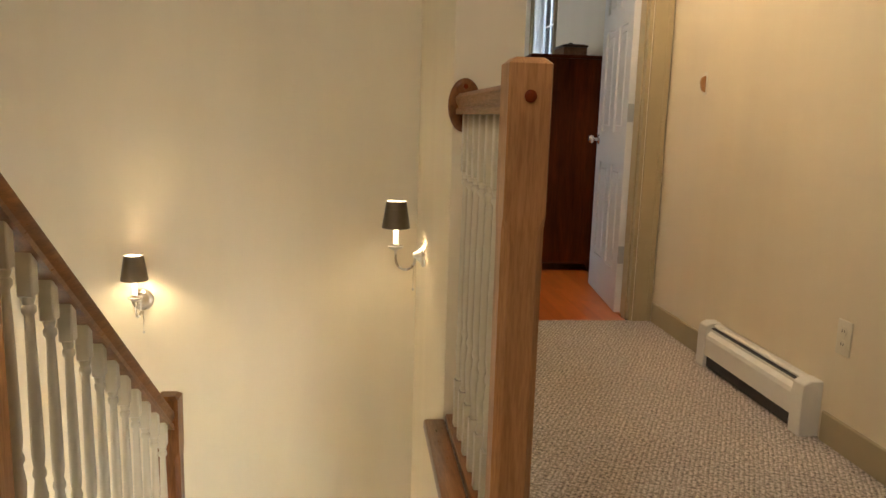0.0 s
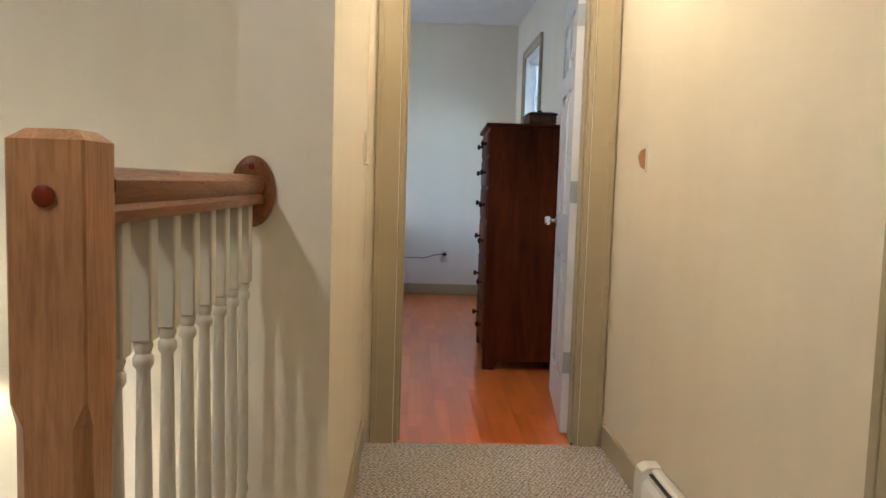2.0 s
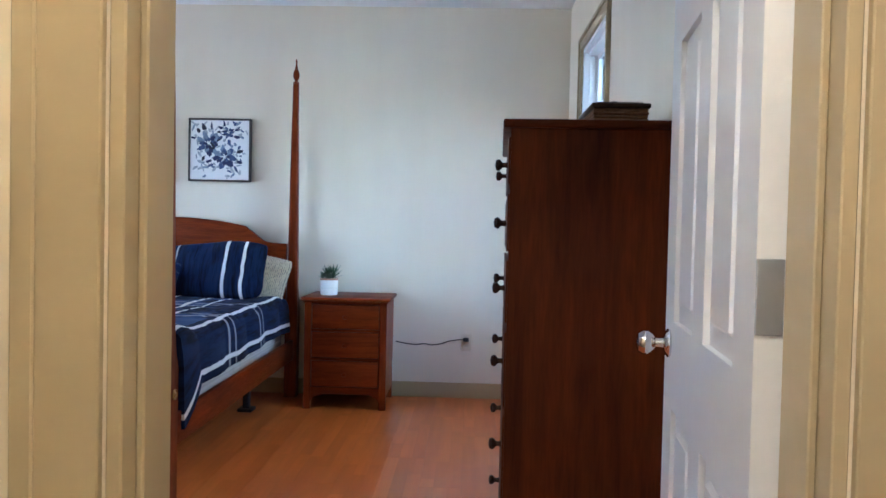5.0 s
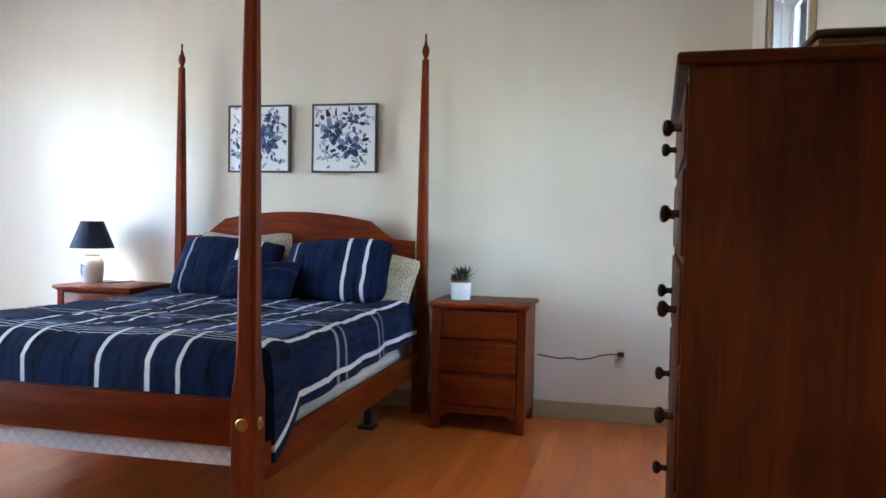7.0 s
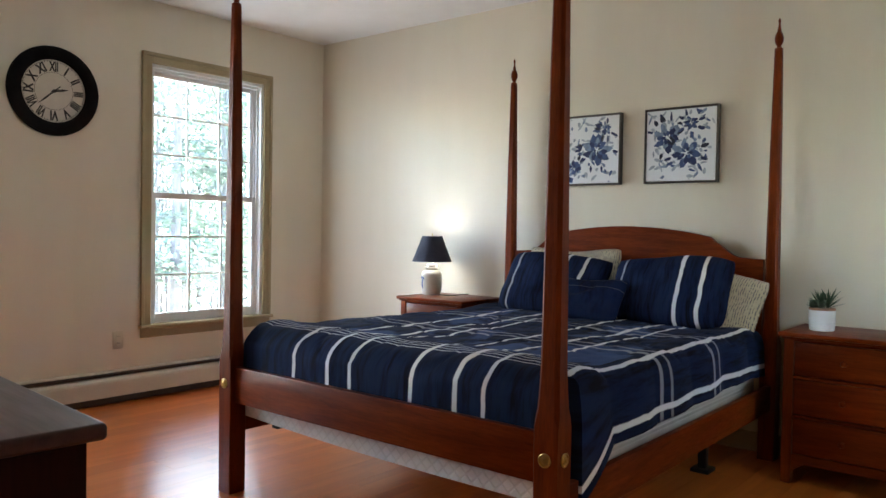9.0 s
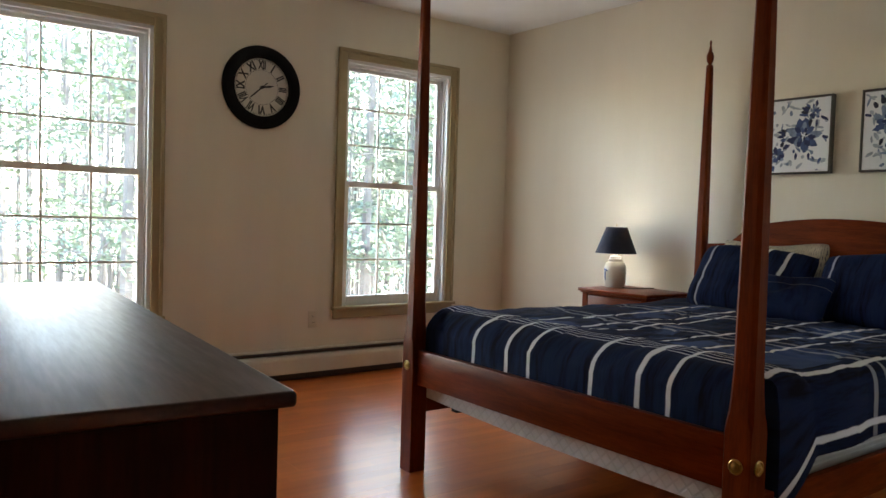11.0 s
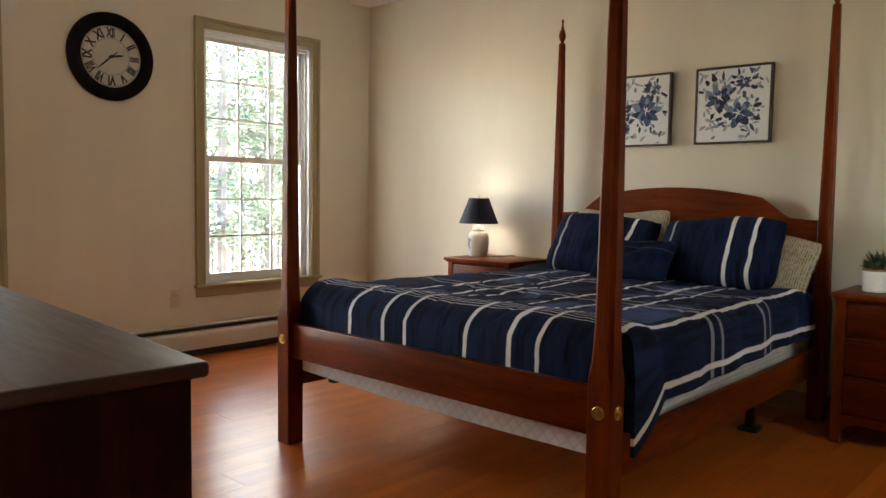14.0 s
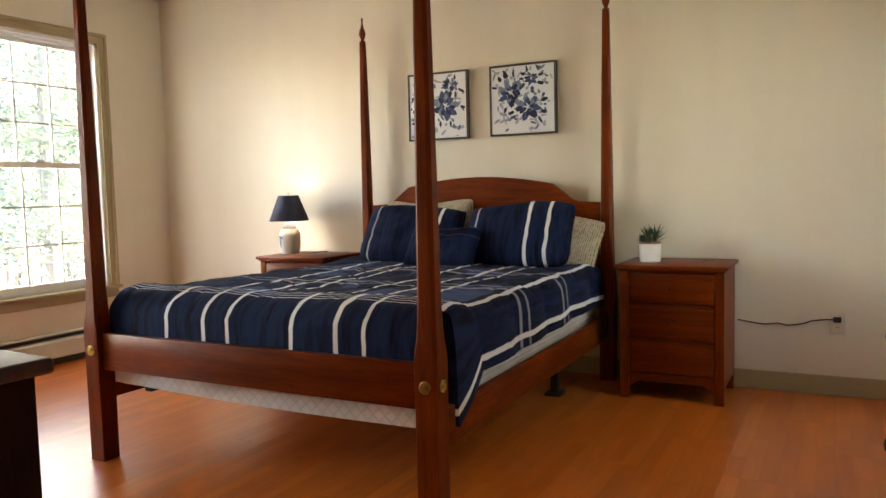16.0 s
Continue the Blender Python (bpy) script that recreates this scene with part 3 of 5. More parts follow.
def window(name, at, w=WIN_W, b=WIN_B, t=WIN_T, cols=3, rows=3, depth=0.12):
    """Double-hung window: x across from its middle, room on the -y side, wall from y = 0 to depth."""
    root = thing(name, "double-hung window with khaki casing and a grid of small panes", "window", kind="structure", at=at)
    c = 0.070
    bm = bmesh.new()
    for s in (-1, 1):
        lo, hi = sorted((s * w / 2, s * (w / 2 + c)))
        bx(bm, lo, hi, -0.016, 0, b, t + c, 0.003, 1)
        lo, hi = sorted((s * (w / 2 + c - 0.022), s * (w / 2 + c + 0.002)))
        bx(bm, lo, hi, -0.024, 0, b, t + c + 0.002, 0.003, 1)
    bx(bm, -w / 2, w / 2, -0.0165, 0, t, t + c - 0.02, 0.003, 1)
    bx(bm, -w / 2 - c, w / 2 + c, -0.0245, 0, t + c - 0.022, t + c + 0.003, 0.003, 1)
    bx(bm, -w / 2 - c, w / 2 + c, -0.014, 0, b - 0.085, b - 0.02, 0.003, 1)
    made("casing", bm, "trim", root)
    block("sill", "trim", [(-w / 2 - c - 0.012, w / 2 + c + 0.012, -0.045, depth * 0.4, b - 0.022, b + 0.002)], root, 0.005)
    bm = bmesh.new()
    for s in (-1, 1):
        lo, hi = sorted((s * w / 2, s * (w / 2 - 0.022)))
        bx(bm, lo, hi, 0.0, depth, b, t)
        lo, hi = sorted((s * (w / 2 - 0.022), s * (w / 2 - 0.034)))
        bx(bm, lo, hi, 0.035, 0.045, b, t)
        bx(bm, lo, hi, 0.070, 0.080, b, t)
    bx(bm, -w / 2, w / 2, 0.0, depth, t - 0.022, t)
    bx(bm, -w / 2, w / 2, 0.03, 0.08, t - 0.040, t - 0.022)
    bx(bm, -w / 2, w / 2, depth * 0.4, depth + 0.03, b - 0.02, b + 0.02)
    made("jamb", bm, "sash", root)
    mid = (b + t) / 2
    iw = w / 2 - 0.024
    for z0, z1, y in ((b + 0.012, mid + 0.02, 0.045), (mid - 0.02, t - 0.024, 0.080)):
        bm = bmesh.new()
        f = 0.042
        for s in (-1, 1):
            lo, hi = sorted((s * iw, s * (iw - f)))
            bx(bm, lo, hi, y, y + 0.032, z0, z1, 0.003, 1)
        bx(bm, -iw + f, iw - f, y + 0.0005, y + 0.0315, z0, z0 + (0.055 if y < 0.06 else 0.04), 0.003, 1)
        bx(bm, -iw + f, iw - f, y + 0.0005, y + 0.0315, z1 - 0.04, z1, 0.003, 1)
        made("sash", bm, "sash", root)
        g0, g1 = z0 + (0.055 if y < 0.06 else 0.04), z1 - 0.04
        bm = bmesh.new()
        for i in range(1, cols):
            x = -iw + f + (2 * iw - 2 * f) * i / cols
            bx(bm, x - 0.006, x + 0.006, y + 0.009, y + 0.021, g0, g1)
        for i in range(1, rows):
            z = g0 + (g1 - g0) * i / rows
            bx(bm, -iw + f, iw - f, y + 0.0085, y + 0.0205, z - 0.006, z + 0.006)
        made("muntins", bm, "sash", root)
        pw, ph = (2 * iw - 2 * f) / cols, (g1 - g0) / rows
        first = None
        for i in range(cols):
            for j in range(rows):
                place = pose(-iw + f + pw * (i + 0.5), y + 0.015, g0 + ph * (j + 0.5))
                if first is None:
                    first = block("pane", "glass", [(-pw / 2, pw / 2, -0.0015, 0.0015, -ph / 2, ph / 2)], root, 0, place)
                    one = first
                else:
                    one = new("pane", first.data)
                    one.parent, one.matrix_basis = root, place
                one.visible_shadow = False
    block("lock", "nickel", [(-0.03, 0.03, 0.035, 0.075, mid + 0.021, mid + 0.034)], root, 0.004)
    return root


window("window_1", pose(ROOM_L, W1, 0, 0, 0, 90))
window("window_2", pose(ROOM_L, W2, 0, 0, 0, 90))
window("window_3", pose(ROOM_R, WR, 0, 0, 0, -90), 0.82)
for at, turn, watts in ((pose(ROOM_L - 0.025, W1, 0), -90, SKY_WATTS), (pose(ROOM_L - 0.025, W2, 0), -90, SKY_WATTS), (pose(ROOM_R + 0.02, WR, 0), 50, EAST_WATTS)):
    sky = new("window_daylight", bpy.data.lights.new("window_daylight", "AREA"))
    sky.data.shape, sky.data.size, sky.data.size_y = "RECTANGLE", WIN_T - WIN_B - 0.15, 0.7
    sky.data.energy, sky.data.color = watts, (0.86, 0.94, 1.0)
    sky.matrix_world = at @ pose(0, 0, (WIN_T + WIN_B) / 2, 0, turn, 0)

# ---- hallway and stairwell ----


def baluster_mesh(h, block_top=0.18, block_bottom=0.16):
    """A turned baluster with square blocks at both ends; foot at z = 0."""
    bm = bmesh.new()
    bx(bm, -0.017, 0.017, -0.017, 0.017, 0, block_bottom, 0.003, 1)
    bx(bm, -0.017, 0.017, -0.017, 0.017, h - block_top, h, 0.003, 1)
    a, b = block_bottom, h - block_top
    s = b - a
    prof = [(0.010, a), (0.015, a + 0.008), (0.015, a + 0.016), (0.010, a + 0.024), (0.013, a + 0.05), (0.0165, a + 0.10 * s + 0.05), (0.015, a + 0.2 * s),
            (0.0105, a + 0.26 * s), (0.015, a + 0.275 * s), (0.015, a + 0.29 * s), (0.011, a + 0.31 * s), (0.0145, a + 0.36 * s), (0.0135, a + 0.60 * s),
            (0.0105, b - 0.06), (0.010, b - 0.042), (0.0155, b - 0.034), (0.0155, b - 0.024), (0.011, b - 0.018), (0.015, b - 0.006), (0.013, b)]
    lathe(bm, prof, 10, None, False)
    return bm


def rail_section():
    return [(-0.029, -0.045), (0.029, -0.045), (0.029, -0.030), (0.022, -0.022), (0.031, -0.004), (0.031, 0.008), (0.020, 0.020), (0.0, 0.024),
            (-0.020, 0.020), (-0.031, 0.008), (-0.031, -0.004), (-0.022, -0.022), (-0.029, -0.030)]


def newel(root, x, y, z0, z1, chamfer_from, chamfer_to, mat="oak_z", h=0.043):
    bm = bmesh.new()
    k = 0.016
    loft(bm, [(h, 0.003, z0), (h, 0.003, chamfer_from), (h, k, chamfer_from + 0.03), (h, k, chamfer_to - 0.03), (h, 0.003, chamfer_to),
              (h, 0.003, z1 - 0.012), (h - 0.014, 0.004, z1)], x, y)
    ob = made("newel_post", bm, mat, root)
    return ob


guard = thing("landing_balustrade", "wood handrail and newel with cream turned balusters beside the stairwell", "balustrade")
GX, G0, G1, GZ = -0.694, -2.279, BOX_F, 1.092
newel(guard, -0.708, G0, -0.2, 1.155, 0.20, 0.85)
plug = turned("wood_plug", "cherry_y", [(0.012, 0), (0.0125, 0.003), (0.009, 0.005), (0.001, 0.006)], guard, 16,
              Matrix.Translation((-0.708, G0 - 0.043, 1.081)) @ pose(0, 0, 0, 90))
bm = bmesh.new()
prism(bm, [(GX + u, GZ + v) for u, v in rail_section()], "y", G0 + 0.04, G1 - 0.018)
made("handrail", bm, "rail_y", guard, True)
rosette = Matrix.Translation((GX, G1, GZ - 0.016)) @ pose(0, 0, 0, 90) @ Matrix.Diagonal((0.62, 1, 1, 1))
turned("wall_rosette", "rail_z", [(0.086, 0), (0.086, 0.012), (0.080, 0.018), (0.068, 0.020), (0.001, 0.021)], guard, 40, rosette)
turned("wood_plug", "cherry_y", [(0.008, 0), (0.008, 0.003), (0.001, 0.004)], guard, 12, Matrix.Translation((GX, G1 - 0.020, GZ + 0.043)) @ pose(0, 0, 0, 90))
block("shoe_rail", "rail_y", [(GX - 0.03, GX + 0.03, G0 + 0.04, G1, 0.0, 0.028)], guard, 0.006)
block("nosing", "rail_y", [(-0.80, GX - 0.032, G0 + 0.05, G1, -0.028, 0.012)], guard, 0.010)
proto = None
for i in range(8):
    place = pose(GX, -2.17 + 0.108 * i, 0.028)
    if proto is None:
        proto = made("baluster", baluster_mesh(GZ - 0.045 - 0.028), "baluster", guard, True, place)
    else:
        o = new("baluster", proto.data)
        o.parent, o.matrix_basis = guard, place

stair_rail = thing("stair_balustrade", "sloping wood handrail with cream turned balusters going down the stairs", "balustrade")
SX, SLOPE = -1.726, -0.784


def rail_z(y):
    return 0.804 + SLOPE * (y + 2.158)


bm = bmesh.new()
lo, hi = [], []
for u, v in rail_section():
    k = v / math.cos(math.atan(SLOPE))
    lo.append(bm.verts.new((SX + u, -2.33, rail_z(-2.33) + k)))
    hi.append(bm.verts.new((SX + u, -1.038, rail_z(-1.038) + k)))
loop_faces(bm, [lo, hi])
made("handrail", bm, "rail_y", stair_rail, True)
newel(stair_rail, SX, -0.993, LOW + 1.6, -0.008, -0.9, -0.22, "rail_z")
newel(stair_rail, SX, -2.37, -0.2, 1.14, 0.2, 0.84)
proto = None
for i in range(12):
    y = -2.228 + 0.1025 * i
    place = pose(SX, y, rail_z(y) - 0.86)
    if proto is None:
        proto = made("baluster", baluster_mesh(0.83, 0.11), "baluster", stair_rail, True, place)
    else:
        o = new("baluster", proto.data)
        o.parent, o.matrix_basis = stair_rail, place
bm = bmesh.new()
bmv = [(-2.36, -0.02), (-2.36, -0.30), (-0.96, -0.30 - 1.40 * 0.78), (-0.96, -0.02 - 1.40 * 0.78)]
prism(bm, bmv, "x", SX - 0.02, SX + 0.02)
made("stringer", bm, "rail_y", stair_rail)
bm = bmesh.new()
for i in range(8):
    bx(bm, SX + 0.025, BOX_L - 0.075, LAND_Y + 0.23 * i, LAND_Y + 0.23 * (i + 1) + 0.025, -0.186 * (i + 1) - 0.04, -0.186 * (i + 1), 0.012)
    bx(bm, SX + 0.025, BOX_L - 0.075, LAND_Y + 0.23 * i - 0.0, LAND_Y + 0.23 * i + 0.02, -0.186 * (i + 1), -0.186 * i - 0.041)
setting(made("stairs", bm, "carpet"), "carpeted steps going down beside the hallway", "stairs")


def sconce(name, at):
    """Wall sconce: wall at y = 0, arm towards -y, plate centre at z = 0."""
    root = thing(name, "brushed nickel wall sconce, lit, with a small metal shade", "wall lamp", "stairwell sconces", at=at)
    bm = bmesh.new()
    lathe(bm, [(0.052, 0), (0.055, 0.006), (0.050, 0.014), (0.036, 0.019), (0.033, 0.026), (0.018, 0.036), (0.012, 0.05), (0.001, 0.052)], 28, pose(0, 0, 0, 90))
    made("back_plate", bm, "nickel", root, True)
    bm = bmesh.new()
    pts = [(0, -0.045, 0.0)]
    for k in range(13):
        a = math.pi * k / 12
        pts.append((0, -0.085 + 0.045 * math.cos(a) - 0.0, -0.012 - 0.055 * math.sin(a)))
    pts.append((0, -0.13, 0.03))
    tube(bm, pts, 0.0055, 10)
    lathe(bm, [(0.008, 0.018), (0.020, 0.026), (0.034, 0.034), (0.036, 0.040), (0.015, 0.042), (0.014, 0.052)], 24, pose(0, -0.13, 0))
    made("arm", bm, "nickel", root, True)
    turned("candle_sleeve", "candle", [(0.0105, 0.046), (0.0105, 0.118)], root, 16, pose(0, -0.13, 0))
    turned("bulb", "bulb", [(0.006, 0.118), (0.013, 0.135), (0.014, 0.150), (0.008, 0.168), (0.001, 0.178)], root, 16, pose(0, -0.13, 0))
    bm = bmesh.new()
    prof = [(0.062, 0.122), (0.0635, 0.124), (0.0445, 0.242), (0.043, 0.2425), (0.0422, 0.241), (0.0607, 0.124)]
    n = 36
    rings = [[bm.verts.new((r * math.cos(2 * math.pi * i / n), -0.13 + r * math.sin(2 * math.pi * i / n), z)) for i in range(n)] for r, z in prof]
    loop_faces(bm, rings + [rings[0]], True, False)
    made("shade", bm, "shade_metal", root, True)
    bm = bmesh.new()
    rings = [[bm.verts.new((q * math.cos(2 * math.pi * i / n), -0.13 + q * math.sin(2 * math.pi * i / n), z)) for i in range(n)]
             for q, z in ((0.0602, 0.1245), (0.0417, 0.2405), (0.0411, 0.2405), (0.0596, 0.1245))]
    loop_faces(bm, rings + [rings[0]], True, False)
    made("shade_lining", bm, "shade_lining", root, True)
    bm = bmesh.new()
    tube(bm, [(0.012, -0.05, -0.02), (0.012, -0.05, -0.15)], 0.0012, 6)
    bmesh.ops.create_icosphere(bm, subdivisions=2, radius=0.006, matrix=Matrix.Translation((0.012, -0.05, -0.155)))
    made("pull_chain", bm, "nickel", root, True)
    lamp = new("sconce_light", bpy.data.lights.new("sconce_light", "POINT"))
    lamp.data.energy, lamp.data.color, lamp.data.shadow_soft_size = SCONCE_WATTS, WARM, 0.02
    lamp.matrix_world = at @ Matrix.Translation((0, -0.13, 0.150))
    return root


sconce("wall_sconce", pose(-2.075, 0.0, 0.112))
sconce("wall_sconce", pose(BOX_L, -0.44, 0.424, 0, 0, -90))


def ceiling_lamp(at, watts, colour):
    root = thing("ceiling_lamp", "round flush ceiling lamp with a frosted glass dome, lit", "ceiling lamp", "hall ceiling lamps", at=at)
    turned("rim", "nickel", [(0.15, 0), (0.155, -0.012), (0.145, -0.022)], root, 40)
    turned("dome", "dome", [(0.142, -0.018), (0.135, -0.045), (0.105, -0.075), (0.06, -0.092), (0.001, -0.098)], root, 40)
    lamp = new("ceiling_lamp_light", bpy.data.lights.new("ceiling_lamp_light", "POINT"))
    lamp.data.energy, lamp.data.color, lamp.data.shadow_soft_size = watts, colour, 0.035
    lamp.matrix_world = at @ Matrix.Translation((0, 0, -0.15))
    return root


ceiling_lamp(pose(0.0, -0.75, CEIL), HALL_WATTS, HALL_COLOUR)
ceiling_lamp(pose(-1.44, -3.2, CEIL), LANDING_WATTS, LANDING_COLOUR)


def heater(name, at, length, label, h=0.205, d=0.085, gap=0.058, slot=0.0, bar=True):
    """Hot-water baseboard heater: wall at y = 0, room on the -y side, along x from 0."""
    root = thing(name, label, "baseboard heater", at=at)
    bm = bmesh.new()
    bx(bm, 0.0, length, -0.006, 0, 0.02, h, 0.001, 1)
    prism(bm, [(-0.001, h), (-0.026, h), (-0.036, h - 0.006), (-0.036, h - 0.012), (-0.022, h - 0.006), (-0.001, h - 0.008)], "x", 0.004, length - 0.004)
    prism(bm, [(-d + 0.020, h - 0.030 - slot), (-d + 0.004, h - 0.045 - slot), (-d, h - 0.06 - slot), (-d, gap), (-d + 0.003, gap), (-d + 0.003, h - 0.062 - slot), (-d + 0.018, h - 0.034 - slot)],
          "x", 0.004, length - 0.004)
    if bar:
        bx(bm, 0.006, length - 0.006, -0.5 * d - 0.012, -0.5 * d - 0.008, h - 0.034, h - 0.020, 0.001, 1)
    made("cover", bm, "heater", root)
    prof = [(0.0005, 0.0), (0.0005, h + 0.004), (-0.045, h + 0.004), (-0.068, h - 0.010), (-d - 0.004, h - 0.045), (-d - 0.004, 0.0)]
    for x0 in (-0.006, length - 0.062):
        bm = bmesh.new()
        prism(bm, prof, "x", x0, x0 + 0.068)
        bmesh.ops.bevel(bm, geom=[e for e in bm.edges], offset=0.003, segments=1, affect="EDGES")
        made("end_cap", bm, "heater", root)
    # Solid dark blocks: the finned core, plus shade in bottom gap and top slot.
    bm = bmesh.new()
    bx(bm, 0.06, length - 0.06, -d + 0.012, -0.012, 0.006, h - 0.052)
    bx(bm, 0.06, length - 0.06, -0.045, -0.008, h - 0.035, h - 0.016)
    made("fins", bm, "fins", root)
    return root


heater("baseboard_heater", pose(HALL_R, -0.706, 0, 0, 0, -90), 0.785, "cream enamel baseboard heater on the hallway carpet", 0.192, 0.068)
heater("baseboard_heater", pose(ROOM_L, 0.22, 0, 0, 0, 90), 4.1, "long cream enamel baseboard heater under the windows", 0.212, 0.072, 0.05, 0.010, False)


def outlet(at, label="ivory double wall outlet"):
    root = thing("wall_outlet", label, "outlet", at=at)
    block("plate", "plate", [(-0.036, 0.036, -0.006, 0, -0.058, 0.058)], root, 0.003)
    for z in (-0.022, 0.022):
        bm = bmesh.new()
        lathe(bm, [(0.0165, 0.0055), (0.016, 0.008), (0.001, 0.008)], 20, pose(0, 0, z, 90))
        made("socket", bm, "plate", root)
        block("slot", "dark", [(-0.007, -0.0045, -0.0088, -0.007, z - 0.004, z + 0.006), (0.0045, 0.007, -0.0088, -0.007, z - 0.003, z + 0.005)], root)
    return root


outlet(pose(HALL_R, -1.575, 0.372, 0, 0, -90))
outlet(pose(0.018, ROOM_B, 0.384))
outlet(pose(ROOM_L, 2.653, 0.405, 0, 0, 90))


def hook_plate(at):
    root = thing("wall_hook", "small brown wooden hook on a beige wall plate", "hook", at=at)
    block("plate", "plate", [(-0.016, 0.016, -0.005, 0, -0.052, 0.052)], root, 0.002)
    bm = bmesh.new()
    prism(bm, [(-0.005, 0.035), (-0.022, 0.026), (-0.028, 0.004), (-0.020, -0.030), (-0.005, -0.040)], "x", -0.007, 0.007)
    made("hook", bm, "oak_z", root)
    return root


hook_plate(pose(HALL_R, -0.415, 1.222, 0, 0, -90))
strike = thing("wall_plate", "thin beige metal plate with a small stud on the wall", "wall plate", at=pose(HALL_L, -0.17, 1.235, 0, 0, 90))
block("plate", "plate", [(-0.012, 0.012, -0.004, 0, -0.065, 0.065)], strike, 0.0015)
turned("stud", "plate", [(0.006, 0), (0.006, 0.008), (0.009, 0.010), (0.008, 0.015), (0.001, 0.016)], strike, 12, Matrix.Translation((0, -0.003, -0.058)) @ pose(0, 0, 0, 90))

# ---- bedroom furniture ----
BX, BY0, BY1 = -1.990, 2.152, 4.30
PX = 0.813


def bed():
    root = thing("four_poster_bed", "cherry wood four-poster bed with tall tapered posts", "bed", at=pose(BX, 0, 0))
    first = None
    for y in (BY0, BY1):
        for s in (-1, 1):
            if first is None:
                bm = bmesh.new()
                loft(bm, [(0.041, 0.003, 0), (0.042, 0.003, 0.575), (0.042, 0.010, 0.605), (0.039, 0.012, 0.63), (0.036, 0.0115, 0.68),
                          (0.034, 0.0125, 0.75), (0.031, 0.012, 1.10), (0.026, 0.0105, 1.6), (0.0185, 0.0077, 2.117)])
                lathe(bm, [(0.014, 2.117), (0.021, 2.120), (0.021, 2.127), (0.012, 2.133), (0.0105, 2.142), (0.016, 2.150), (0.0215, 2.166), (0.0225, 2.182),
                           (0.0175, 2.203), (0.0085, 2.218), (0.011, 2.224), (0.0065, 2.236), (0.0045, 2.256), (0.007, 2.265), (0.0065, 2.274), (0.001, 2.285)], 16)
                first = made("post", bm, "cherry_z", root, True, pose(s * PX, y, 0))
            else:
                o = new("post", first.data)
                o.parent, o.matrix_basis = root, pose(s * PX + (0.0 if y == BY0 else s * 0.008), y, 0)
    bm = bmesh.new()
    bx(bm, -PX + 0.04, PX - 0.04, BY0 - 0.016, BY0 + 0.014, 0.395, 0.553, 0.005)
    made("foot_rail", bm, "cherry_x", root, True)
    for s in (-1, 1):
        bm = bmesh.new()
        bx(bm, s * PX - 0.014 + s * 0.012, s * PX + 0.014 + s * 0.012, BY0 + 0.04, BY1 - 0.04, 0.255, 0.388, 0.004)
        made("side_rail", bm, "cherry_y", root, True)
    bm = bmesh.new()
    edge = []
    for i in range(61):
        d = (PX - 0.035) * (i / 30 - 1)
        a = abs(d)
        if a < 0.50:
            z = 1.150 + 0.054 * (1 - (a / 0.50) ** 2)
        elif a < 0.66:
            k = (a - 0.50) / 0.16
            z = 1.138 - 0.093 * (k * k * (3 - 2 * k)) ** 0.8
        else:
            z = 1.045 - 0.006 * math.sin((a - 0.66) / 0.115 * math.pi / 2)
        edge.append((d, z))
    prism(bm, edge + [(PX - 0.035, 0.42), (-PX + 0.035, 0.42)], "y", BY1 - 0.014, BY1 + 0.014)
    made("headboard", bm, "cherry_x", root)
    for s in (-1, 1):
        for place in (Matrix.Translation((s * PX, BY0 - 0.042, 0.481)) @ pose(0, 0, 0, 90), Matrix.Translation((s * (PX + 0.042), BY0, 0.481)) @ pose(0, 0, 0, 0, 90 * s)):
            turned("bolt_cover", "brass", [(0.021, 0), (0.022, 0.004), (0.0185, 0.006), (0.0165, 0.001), (0.0125, 0.001), (0.011, 0.006), (0.0065, 0.007), (0.006, 0.010), (0.001, 0.011)], root, 24, place)
    for s in (-1, 1):
        block("frame_leg", "black_metal", [(s * 0.645 - 0.02, s * 0.645 + 0.02, 3.84, 3.88, 0.01, 0.30), (s * 0.645 - 0.045, s * 0.645 + 0.045, 3.81, 3.91, 0, 0.02),
                                           (s * 0.645 - 0.02, s * 0.645 + 0.02, BY0 + 0.1, BY1 - 0.1, 0.285, 0.312)], root, 0.003)
    return root




bed()
bm = bmesh.new()
n = 30
rows = []
for i in range(n + 1):
    u = i / n
    x = BX - 0.765 + 1.53 * u
    dip = -0.012 * math.sin(u * math.pi) - 0.020 * u
    rows.append((x, dip))
for y0, y1 in ((2.185, 4.23),):
    lo = [bm.verts.new((x, y0, 0.335 + d)) for x, d in rows]
    hi = [bm.verts.new((x, y0, 0.44)) for x, d in rows]
    lo2 = [bm.verts.new((x, y1, 0.335 + d)) for x, d in rows]
    hi2 = [bm.verts.new((x, y1, 0.44)) for x, d in rows]
    for k in range(n):
        bm.faces.new((lo[k], lo[k + 1], hi[k + 1], hi[k]))
        bm.faces.new((lo2[k], hi2[k], hi2[k + 1], lo2[k + 1]))
        bm.faces.new((lo[k], lo2[k], lo2[k + 1], lo[k + 1]))
        bm.faces.new((hi[k], hi[k + 1], hi2[k + 1], hi2[k]))
    bm.faces.new((lo[0], hi[0], hi2[0], lo2[0]))
    bm.faces.new((lo[n], lo2[n], hi2[n], hi[n]))
tagged(made("box_spring", bm, "ticking"), "white quilted box spring set in the bed frame", "box spring")
bm = bmesh.new()
bx(bm, BX - 0.762, BX + 0.762, 2.20, 4.23, 0.442, 0.665, 0.04, 4)
